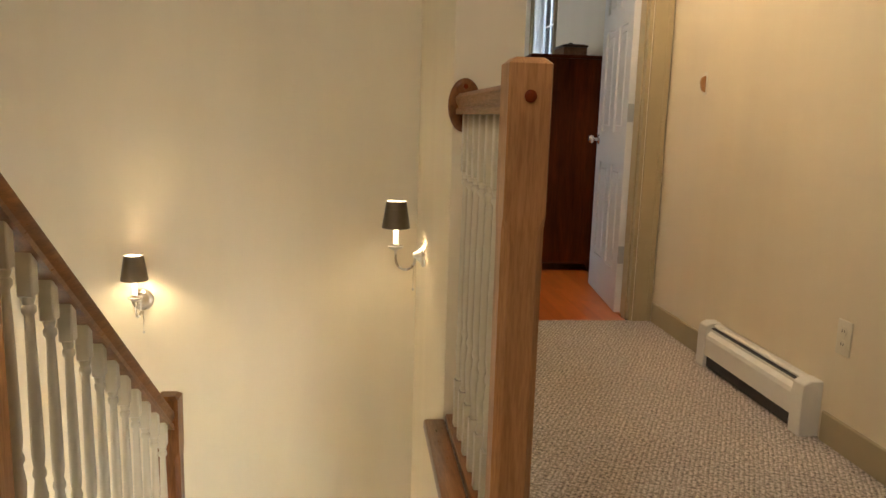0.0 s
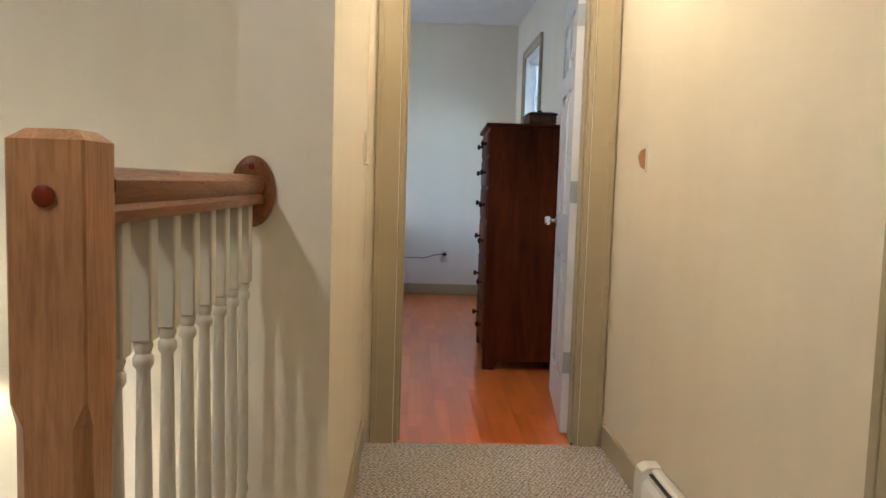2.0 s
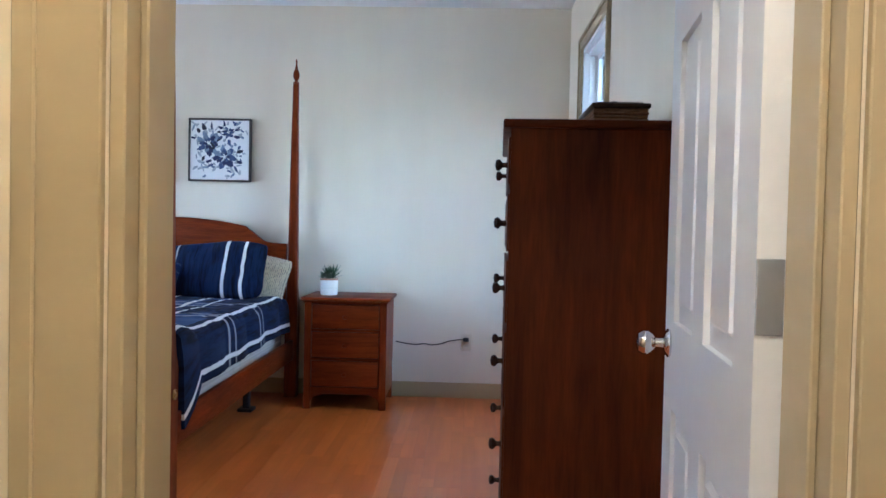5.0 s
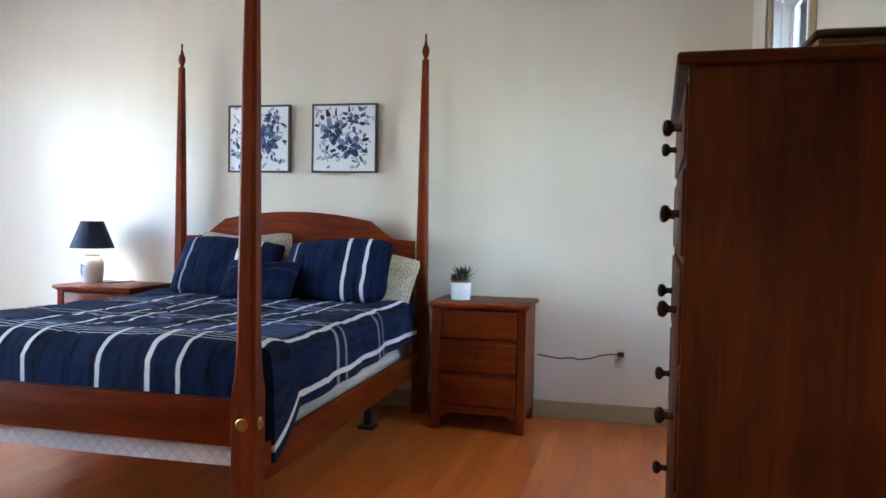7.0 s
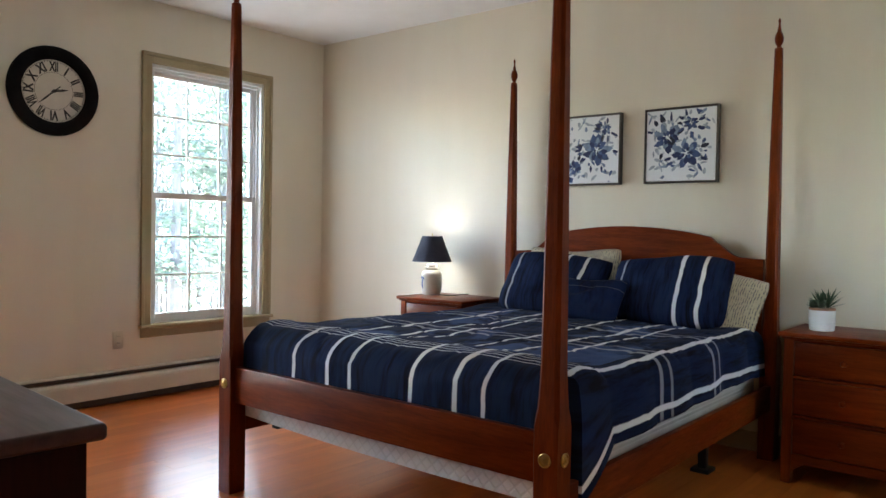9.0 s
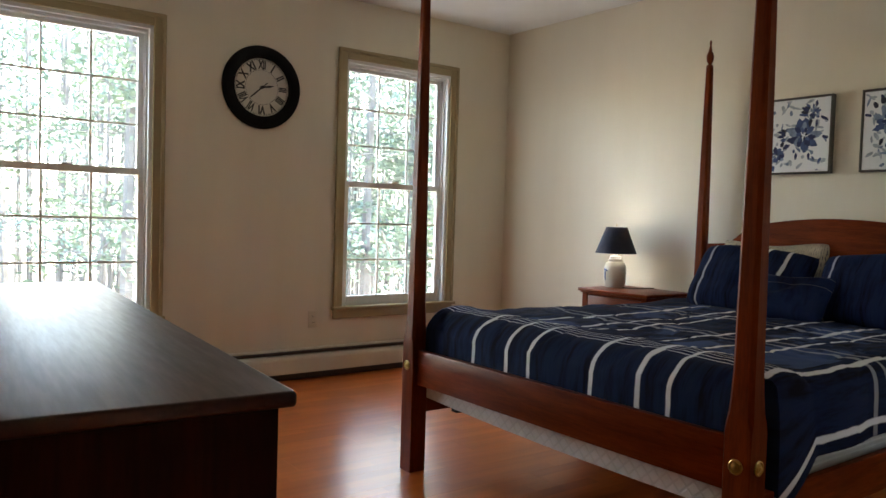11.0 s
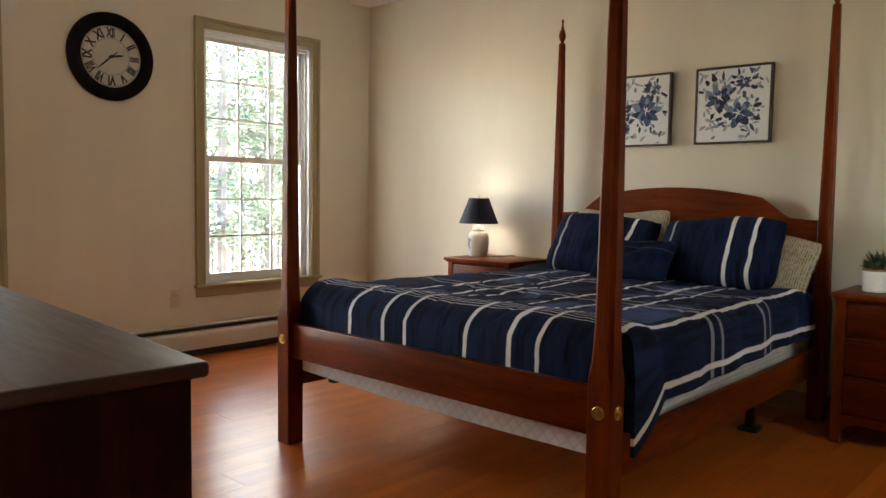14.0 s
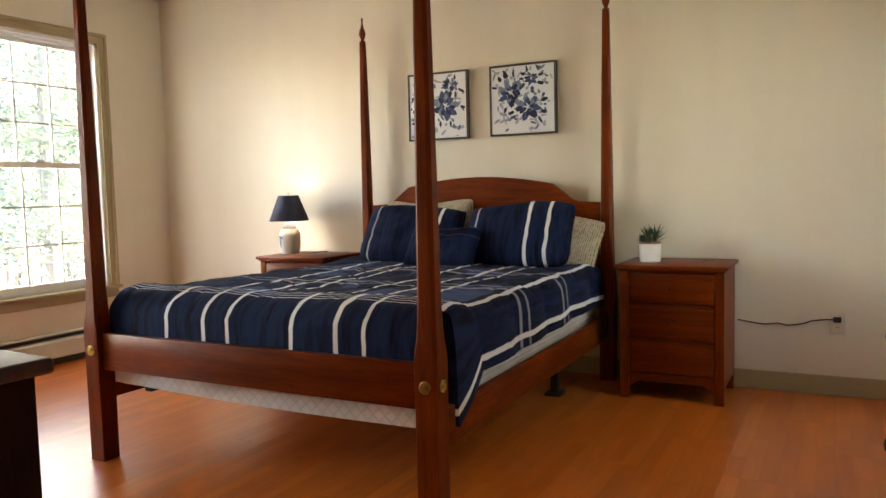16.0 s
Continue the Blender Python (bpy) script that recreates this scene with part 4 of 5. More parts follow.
tagged(made("mattress", bm, "ticking", None, True), "white mattress under a navy comforter", "mattress")


def fall(s, flat, r):
    """Along a cloth from the middle: how far out and how far down it lies after s metres."""
    if s <= flat:
        return s, 0.0
    a = (s - flat) / r
    if a < math.pi / 2:
        return flat + r * math.sin(a), r * (1 - math.cos(a))
    return flat + r + 0.05 * (s - flat - r * math.pi / 2), r + (s - flat - r * math.pi / 2)


def comforter():
    """Quilted cloth over the mattress: hanging at both sides and tucked behind the foot rail."""
    bm = bmesh.new()
    uvl = bm.loops.layers.uv.new("UVMap")
    flat, r, drop = 0.76, 0.075, 0.165
    top, head, foot = 0.705, 4.10, 2.27
    S = flat + r * math.pi / 2 + drop
    NU, NV = 230, 190
    v_end = (head - foot) + 0.10 * math.pi / 2 + 0.13
    grid, uv = {}, {}
    for i in range(NU + 1):
        s = -S + 2 * S * i / NU
        out, down = fall(abs(s), flat, r)
        for j in range(NV + 1):
            v = v_end * j / NV
            fo, fd = fall(v, head - foot, 0.10)
            y = head - fo
            x = math.copysign(out, s)
            past = max(0.0, v - (head - foot))
            if past > 0 and abs(s) > 0.70:
                x = math.copysign(min(abs(x), 0.765), s)
            hang = max(0.0, down - 0.05)
            puff = 0.014 * noise.noise((s * 2.3, v * 2.3, 0.3)) + 0.008 * noise.noise((s * 6, v * 6, 1.7)) + 0.004 * noise.noise((s * 17, v * 17, 2.9))
            cu, cv = (s + (0.19 if int(v / 0.3) % 2 else 0.0)) % 0.38 - 0.19, v % 0.3
            quilt = -0.006 * max(0.0, 1 - abs(math.hypot(cu, cv) - 0.15) / 0.016)
            z = top - down - fd + (puff + quilt) * (1 if hang == 0 else 0.5)
            if down > 0:
                x += math.copysign(0.012 * math.sin(v * 9 + 1.3 * s) * min(1, down / 0.1), s)
                z += 0.012 * math.sin(v * 3.1) * min(1, hang / 0.1)
                if s > 0 and v > head - foot - 0.22:
                    z -= 0.15 * min(1, hang / 0.12) * ((v - (head - foot - 0.22)) / 0.22) ** 0.8
            if fd > 0:
                y += 0.012 * math.sin(s * 11) * min(1, fd / 0.1)
                y = max(y, BY0 + 0.022)
            z += 0.032 * math.exp(-((y - 2.36) / 0.14) ** 2) if hang == 0 else 0
            grid[i, j] = bm.verts.new((BX + x, y, z))
            uv[grid[i, j]] = (s, (head - foot) - v + 0.0)
    for i in range(NU):
        for j in range(NV):
            sm = abs(-S + 2 * S * (i + 0.5) / NU)
            vm = v_end * (j + 0.5) / NV
            if sm > flat + 0.05 and vm > head - foot + 0.035:
                continue
            f = bm.faces.new((grid[i, j], grid[i + 1, j], grid[i + 1, j + 1], grid[i, j + 1]))
            for lp in f.loops:
                lp[uvl].uv = uv[lp.vert]
    for v in [v for v in bm.verts if not v.link_faces]:
        bm.verts.remove(v)
    ob = made("comforter", bm, "comforter", None, True)
    th = ob.modifiers.new("thickness", "SOLIDIFY")
    th.thickness, th.offset = 0.014, -1
    return tagged(ob, "navy plaid comforter with white stripes draped over the bed", "comforter")


comforter()


def pillow(name, label, mat, w, h, t, at, seed, group="pillows on the bed"):
    """A stuffed pillow lying in its own x-z plane, thickest in the middle, with pinched corners and creases."""
    bm = bmesh.new()
    uvl = bm.loops.layers.uv.new("UVMap")
    N = 26
    for side in (-1, 1):
        grid = {}
        for i in range(N + 1):
            for j in range(N + 1):
                a, b = 2 * i / N - 1, 2 * j / N - 1
                edge = max(0.0, (1 - a ** 4)) * max(0.0, (1 - b ** 4))
                pinch = 1 - 0.07 * (a * a) * (1 - b * b) * 0.6 - 0.05 * (b * b) * (1 - a * a)
                cre = noise.noise((a * 2.6 + seed, b * 2.6, side)) * 0.020 * edge + noise.noise((a * 7 + seed, b * 7, side)) * 0.006 * edge
                x = a * w / 2 * (1 - 0.06 * (1 - b * b) * a * a) * (1 - 0.09 * a ** 4 * b ** 4)
                z = b * h / 2 * (1 - 0.08 * (1 - a * a) * b * b) * (1 - 0.09 * a ** 4 * b ** 4)
                grid[i, j] = bm.verts.new((x, side * (t / 2 * edge ** 0.55) + cre, z + 0.012 * math.sin(a * 3 + seed) * b))
        for i in range(N):
            for j in range(N):
                q = (grid[i, j], grid[i + 1, j], grid[i + 1, j + 1], grid[i, j + 1])
                f = bm.faces.new(q)
                for lp, (di, dj) in zip(f.loops, ((0, 0), (1, 0), (1, 1), (0, 1))):
                    lp[uvl].uv = ((2 * (i + di) / N - 1) * w / 2, (2 * (j + dj) / N - 1) * h / 2)
    bmesh.ops.remove_doubles(bm, verts=bm.verts, dist=0.0004)
    return tagged(made(name, bm, mat, None, True, at), label, "pillow", group)


pillow("pillow", "ivory pillow with a dark dash print against the headboard", "squiggle", 0.66, 0.42, 0.13, pose(-2.30, 4.185, 0.87, -16, 0, 0), 5)
pillow("pillow", "ivory pillow with a dark dash print against the headboard", "squiggle", 0.62, 0.40, 0.19, pose(-1.455, 4.10, 0.815, -28, 9, 0), 9)
pillow("pillow", "navy sham pillow with white stripes leaning on the headboard", "sham", 0.70, 0.42, 0.17, pose(-2.30, 4.0, 0.855, -32, 2, 0), 2)
pillow("pillow", "navy sham pillow with white stripes leaning on the headboard", "sham", 0.68, 0.42, 0.17, pose(-1.60, 3.99, 0.862, -32, -2, 0), 7)
pillow("throw_pillow", "small plain navy throw pillow on the bed", "navy_cushion", 0.46, 0.27, 0.13, pose(-1.99, 3.80, 0.80, -36, 0, 0), 11)


def knob_at(root, at, r=0.016, mat="knob"):
    return turned("knob", mat, [(r * 0.55, 0), (r * 0.45, r * 0.5), (r * 0.45, r * 0.9), (r * 0.95, r * 1.3), (r * 1.05, r * 1.7), (r * 0.85, r * 2.1), (0.001, r * 2.3)], root, 18, at)


def arched_skirt(x0, x1, z0, z1, foot=0.05):
    return [(x0, z1), (x0, z0), (x0 + foot, z0), (x0 + foot + 0.02, z0 + (z1 - z0) * 0.55), (x0 + foot + 0.07, z0 + (z1 - z0) * 0.75),
            (x1 - foot - 0.07, z0 + (z1 - z0) * 0.75), (x1 - foot - 0.02, z0 + (z1 - z0) * 0.55), (x1 - foot, z0), (x1, z0), (x1, z1)]


def nightstand():
    """Front faces -y; x across from the middle; back at y = 0."""
    root = thing("nightstand", "cherry wood nightstand with three drawers against the wall", "nightstand", "nightstands beside the bed")
    w, d, h = 0.525, 0.43, 0.714
    bm = bmesh.new()
    bx(bm, -w / 2 - 0.02, w / 2 + 0.02, -d - 0.025, 0.0, h - 0.022, h, 0.006, 2)
    bx(bm, -w / 2 - 0.008, w / 2 + 0.008, -d - 0.012, 0.0, h - 0.032, h - 0.022, 0.003, 1)
    made("top", bm, "cherry_x", root, True)
    for s in (-1, 1):
        bm = bmesh.new()
        lo, hi = sorted((s * w / 2, s * (w / 2 - 0.02)))
        bx(bm, lo, hi, -d + 0.04, -0.04, 0.085, h - 0.032)
        lo, hi = sorted((s * w / 2, s * (w / 2 - 0.045)))
        bx(bm, lo, hi, -d, -d + 0.045, 0, h - 0.032, 0.003, 1)
        bx(bm, lo, hi, -0.045, -0.002, 0, h - 0.032, 0.003, 1)
        made("side", bm, "cherry_z", root)
    bm = bmesh.new()
    bx(bm, -w / 2 + 0.02, w / 2 - 0.02, -0.02, -0.008, 0.1, h - 0.032)
    bx(bm, -w / 2 + 0.02, w / 2 - 0.02, -d + 0.012, -0.02, 0.10, 0.12)
    zs = [0.135, 0.320, 0.504, 0.680]
    for z in zs:
        bx(bm, -w / 2 + 0.045, w / 2 - 0.045, -d + 0.006, -d + 0.03, z - 0.008, z + 0.006, 0.002, 1)
    prism(bm, [(-w / 2 + 0.04, 0.135), (-w / 2 + 0.04, 0.045), (-w / 2 + 0.06, 0.07), (-w / 2 + 0.10, 0.098), (w / 2 - 0.10, 0.098), (w / 2 - 0.06, 0.07),
               (w / 2 - 0.04, 0.045), (w / 2 - 0.04, 0.135)], "y", -d + 0.006, -d + 0.022)
    made("carcass", bm, "cherry_x", root)
    for a, b in zip(zs, zs[1:]):
        dr = block("drawer", "cherry_x", [(-w / 2 + 0.049, w / 2 - 0.049, -d + 0.001, -d + 0.02, a + 0.010, b - 0.011)], root, 0.004)
        knob_at(dr, Matrix.Translation((0, -d + 0.001, (a + b) / 2)) @ pose(0, 0, 0, 90), 0.014, "cherry_y")
    return root


stand = nightstand()
stand.matrix_basis = pose(-0.749, ROOM_B - 0.016, 0)
copy_thing(stand, pose(-3.205, ROOM_B - 0.016, 0))


def chest(name, label, category, w, d, h, rows, cols, mats, at, group=""):
    """Chest of drawers: front faces -y, x across from the middle, back at y = 0."""
    root = thing(name, label, category, group, at=at)
    mx, mz = mats
    bm = bmesh.new()
    bx(bm, -w / 2 - 0.018, w / 2 + 0.018, -d - 0.022, 0.0, h - 0.024, h, 0.007, 3)
    made("top", bm, mx, root, True)
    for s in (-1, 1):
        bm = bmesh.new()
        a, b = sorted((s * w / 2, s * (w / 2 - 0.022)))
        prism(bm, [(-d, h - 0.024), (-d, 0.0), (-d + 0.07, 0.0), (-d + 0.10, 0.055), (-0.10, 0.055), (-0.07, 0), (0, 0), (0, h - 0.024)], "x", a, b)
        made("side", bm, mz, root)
    bm = bmesh.new()
    bx(bm, -w / 2 + 0.022, w / 2 - 0.022, -0.02, -0.006, 0.08, h - 0.024)
    bx(bm, -w / 2 + 0.022, w / 2 - 0.022, -d + 0.01, -0.02, 0.085, 0.10)
    for z in rows:
        bx(bm, -w / 2 + 0.022, w / 2 - 0.022, -d + 0.002, -d + 0.03, z - 0.009, z + 0.009)
    prism(bm, arched_skirt(-w / 2 + 0.022, w / 2 - 0.022, 0.0, rows[0]), "y", -d + 0.002, -d + 0.02)
    made("carcass", bm, mx, root)
    for a, b in zip(rows, rows[1:]):
        for k in range(cols):
            x0 = -w / 2 + 0.028 + (w - 0.056) * k / cols
            x1 = -w / 2 + 0.028 + (w - 0.056) * (k + 1) / cols
            dr = block("drawer", mx, [(x0 + 0.003, x1 - 0.003, -d - 0.006, -d + 0.02, a + 0.012, b - 0.012)], root, 0.005)
            for f in (0.2, 0.8):
                knob_at(dr, Matrix.Translation((x0 + (x1 - x0) * f, -d - 0.006, (a + b) / 2)) @ pose(0, 0, 0, 90), 0.017)
    return root


chest("tall_chest", "tall dark cherry chest of drawers with round knobs", "chest of drawers", 0.84, 0.525, 1.472,
      [0.11, 0.375, 0.645, 0.885, 1.09, 1.28, 1.440], 1, ("mahog_y", "mahog_z"), pose(0.109, 1.298, 0, 0, 0, -92.3) @ pose(-0.438, 0.547, 0))
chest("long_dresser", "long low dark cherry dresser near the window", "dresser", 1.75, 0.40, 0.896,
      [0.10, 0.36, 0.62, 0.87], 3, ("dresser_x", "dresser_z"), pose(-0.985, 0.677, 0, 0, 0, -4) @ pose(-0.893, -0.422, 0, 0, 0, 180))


def lidded_basket(at):
    root = thing("basket", "brown woven basket with a dark wooden lid on the tall chest", "basket", at=at)
    bm = bmesh.new()
    for k in range(7):
        z = 0.003 + 0.0105 * k
        g = 0.003 * (k % 2)
        bx(bm, -0.105 - g, 0.105 + g, -0.15 - g, 0.15 + g, z, z + 0.010, 0.004, 1)
    made("body", bm, "wicker", root)
    bm = bmesh.new()
    bx(bm, -0.114, 0.114, -0.16, 0.16, 0.077, 0.092, 0.006, 2)
    bx(bm, -0.09, 0.09, -0.135, 0.135, 0.092, 0.098, 0.004, 1)
    lathe(bm, [(0.012, 0.098), (0.010, 0.104), (0.020, 0.110), (0.018, 0.117), (0.001, 0.119)], 16)
    made("lid", bm, "basket_lid", root, True)
    return root


lidded_basket(pose(0.482, 1.70, 1.472) @ Matrix.Diagonal((0.8, 0.9, 1, 1)))

# ---- bedroom small things ----


def table_lamp(at):
    root = thing("table_lamp", "stoneware table lamp with a navy cloth shade, lit", "table lamp", at=at)
    turned("base", "stoneware", [(0.060, 0), (0.063, 0.006), (0.070, 0.03), (0.074, 0.09), (0.073, 0.135), (0.062, 0.162), (0.044, 0.172), (0.046, 0.180), (0.047, 0.188), (0.040, 0.192)], root, 32)
    bm = bmesh.new()
    for k, (a, z, s) in enumerate(((-1.9, 0.09, 1.0), (-1.75, 0.115, 0.7), (-2.05, 0.12, 0.6), (-1.85, 0.06, 0.7), (-2.0, 0.07, 0.5))):
        c = Vector((0.0755 * math.cos(a), 0.0755 * math.sin(a), z))
        m = Matrix.Translation(c) @ Matrix.Rotation(a + math.pi / 2, 4, "Z") @ pose(0, 0, 0, 90) @ Matrix.Rotation(k * 1.1, 4, "Z") @ Matrix.Diagonal((0.011 * s, 0.026 * s, 0.3, 1))
        bmesh.ops.create_icosphere(bm, subdivisions=2, radius=1.0 * 0.9, matrix=m @ Matrix.Diagonal((1, 1, 0.006, 1)))
    made("motif", bm, "cobalt", root, True)
    turned("neck", "porcelain", [(0.038, 0.190), (0.040, 0.205), (0.030, 0.212), (0.012, 0.216), (0.011, 0.305)], root, 24)
    turned("bulb", "bulb", [(0.013, 0.305), (0.016, 0.318), (0.027, 0.345), (0.027, 0.362), (0.016, 0.385), (0.001, 0.391)], root, 20)
    n = 48
    for name, mat, dr in (("shade", "navy_shade", 0.0), ("shade_lining", "shade_lining", 0.0025)):
        bm = bmesh.new()
        prof = [(0.138 - dr, 0.228), (0.138 - dr - 0.0015, 0.228), (0.070 - dr - 0.0015, 0.405), (0.070 - dr, 0.405)]
        rings = [[bm.verts.new((r * math.cos(2 * math.pi * i / n), r * math.sin(2 * math.pi * i / n), z)) for i in range(n)] for r, z in prof]
        loop_faces(bm, rings + [rings[0]], True, False)
        made(name, bm, mat, root, True)
    bm = bmesh.new()
    for k in range(3):
        a = 2 * math.pi * k / 3
        tube(bm, [(0.0, 0, 0.400), (0.068 * math.cos(a), 0.068 * math.sin(a), 0.398)], 0.0018, 6)
    tube(bm, [(0, 0, 0.398), (0, 0, 0.425)], 0.003, 8)
    made("harp", bm, "brass", root)
    lamp = new("table_lamp_light", bpy.data.lights.new("table_lamp_light", "POINT"))
    lamp.data.energy, lamp.data.color, lamp.data.shadow_soft_size = LAMP_WATTS, LAMP_COLOUR, 0.028
    lamp.matrix_world = at @ Matrix.Translation((0, 0, 0.372))
    return root


table_lamp(pose(-3.40, 4.195, 0.714))
bm = bmesh.new()
tube(bm, [(-3.30, 4.16, 0.720), (-3.24, 4.18, 0.718), (-3.20, 4.23, 0.719), (-3.23, 4.30, 0.719), (-3.21, 4.37, 0.718)], 0.003, 8)
tagged(made("lamp_cord", bm, "dark", None, True), "thin dark lamp cord on the nightstand", "cord")


def blade(bm, base, direction, length, width, bend):
    d = Vector(direction).normalized()
    side = d.cross(Vector((0, 0, 1)))
    side = side.normalized() if side.length > 1e-3 else Vector((1, 0, 0))
    out = Vector((d.x, d.y, 0))
    rings = []
    for k in range(5):
        f = k / 4
        c = Vector(base) + d * length * f + Vector((0, 0, -1)) * bend * f * f * length + out * bend * 0.3 * f * f * length
        w = width * (0.55 + 1.3 * f * (1 - f)) * (1 - f ** 3)
        w = max(w, 0.0006)
        rings.append([bm.verts.new(c + side * w), bm.verts.new(c + d.cross(side) * w * 0.35), bm.verts.new(c - side * w), bm.verts.new(c - d.cross(side) * w * 0.3)])
    loop_faces(bm, rings)


def potted_succulent(at):
    root = thing("potted_succulents", "small green succulents in a white ceramic pot", "plant", at=at)
    turned("pot", "porcelain", [(0.052, 0), (0.056, 0.004), (0.059, 0.05), (0.060, 0.098), (0.057, 0.099), (0.055, 0.088)], root, 36)
    turned("soil", "terracotta", [(0.0585, 0.096), (0.0600, 0.102), (0.058, 0.107), (0.02, 0.110), (0.001, 0.110)], root, 28)
    rnd = random.Random(4)
    for mat, cx, cy, count, ln, wd, lift in (("succulent", 0.025, 0.0, 26, 0.085, 0.0045, 1.3), ("succulent", -0.012, 0.015, 22, 0.075, 0.006, 1.6),
                                             ("succulent_pale", -0.035, -0.012, 24, 0.035, 0.010, 0.7), ("succulent_pale", 0.0, -0.03, 22, 0.034, 0.009, 0.7)):
        bm = bmesh.new()
        for k in range(count):
            a = k * 2.399
            up = lift * (0.4 + 1.2 * k / count)
            blade(bm, (cx, cy, 0.107 + 0.02 * k / count), (math.cos(a), math.sin(a), up), ln * rnd.uniform(0.85, 1.3), wd * 1.35, 0.12)
        made("leaves", bm, mat, root, True)
    return root


potted_succulent(pose(-0.89, 4.135, 0.714))
bm = bmesh.new()
tube(bm, [(-0.455, 4.26, 0.40), (-0.40, 4.35, 0.375), (-0.33, 4.38, 0.362), (-0.27, 4.383, 0.372), (-0.22, 4.383, 0.362), (-0.15, 4.383, 0.374), (-0.10, 4.383, 0.394),
          (-0.04, 4.378, 0.404), (0.005, 4.375, 0.406)], 0.0035, 8)
bx(bm, -0.003, 0.035, 4.362, 4.391, 0.393, 0.419, 0.005, 2)
tagged(made("power_cord", bm, "dark", None, True), "black power cord plugged into the wall outlet", "cord")


def art_print(at, seed, blooms):
    """A square canvas in a thin frame, with watercolour flowers and leaves; hangs on y = 0, faces -y."""
    root = thing("framed_print", "square framed print of blue watercolour flowers", "picture", "prints above the bed", at=at)
    w = 0.432
    bm = bmesh.new()
    for s in (-1, 1):
        a, b = sorted((s * w / 2, s * (w / 2 - 0.010)))
        bx(bm, a, b, -0.038, 0, -w / 2, w / 2, 0.0015, 1)
        bx(bm, -w / 2 + 0.010, w / 2 - 0.010, -0.0378, 0, a, b, 0.0015, 1)
    made("frame", bm, "frame_grey", root)
    block("canvas", "canvas", [(-w / 2 + 0.013, w / 2 - 0.013, -0.033, -0.004, -w / 2 + 0.013, w / 2 - 0.013)], root)
    rnd = random.Random(seed)
    bms = [bmesh.new() for _ in range(5)]
    lim = w / 2 - 0.018
    depth = [0]

    def petal(tone, x, z, ang, ln, wd):
        depth[0] += 1
        y = -0.0334 - 0.000004 * depth[0]
        b = bms[tone]
        vs = []
        for k in range(14):
            a = 2 * math.pi * k / 14
            u = ln * (0.5 + 0.5 * math.cos(a)) * (1 + 0.08 * rnd.uniform(-1, 1))
            v = wd * math.sin(a) * (0.6 + 0.4 * (0.5 - 0.5 * math.cos(a))) * (1 + 0.22 * rnd.uniform(-1, 1))
            px, pz = x + u * math.cos(ang) - v * math.sin(ang), z + u * math.sin(ang) + v * math.cos(ang)
            vs.append(b.verts.new((max(-lim, min(lim, px)), y, max(-lim, min(lim, pz)))))
        b.faces.new(vs)

    for _ in range(95):
        x, z = rnd.uniform(-lim, lim), rnd.uniform(-lim, lim)
        petal(rnd.choice([2, 3, 3, 3, 1]), x, z, rnd.uniform(0, 6.28), rnd.uniform(0.02, 0.05), rnd.uniform(0.006, 0.012))
    for cx, cz, size in blooms:
        for ring, tones in ((1.0, (1, 2, 0)), (0.72, (0, 1, 2)), (0.45, (0, 1, 1)), (0.22, (0, 4))):
            count = 7 if ring > 0.4 else 4
            for k in range(count):
                a = 6.283 * k / count + rnd.uniform(-0.3, 0.3) + ring
                petal(rnd.choice(tones), cx + size * ring * 0.3 * math.cos(a), cz + size * ring * 0.3 * math.sin(a), a + rnd.uniform(-0.5, 0.5),
                      size * ring * 0.62, size * ring * rnd.uniform(0.2, 0.3))
        for k in range(9):
            a = rnd.uniform(0, 6.28)
            petal(rnd.choice([0, 0, 1, 4]), cx + size * 0.95 * math.cos(a), cz + size * 0.95 * math.sin(a), a + rnd.uniform(-0.4, 0.4), rnd.uniform(0.03, 0.055), rnd.uniform(0.008, 0.014))
    for i, b in enumerate(bms):
        tagged(made("painted_petals", b, "ink%d" % i, root), kind="stuff")
    return root


art_print(pose(-1.709, ROOM_B, 1.671), 21, [(-0.075, 0.045, 0.10), (0.035, -0.05, 0.095), (0.06, 0.12, 0.05)])
art_print(pose(-2.294, ROOM_B, 1.671), 33, [(0.06, 0.0, 0.11), (-0.10, -0.11, 0.06), (0.12, 0.12, 0.04)])


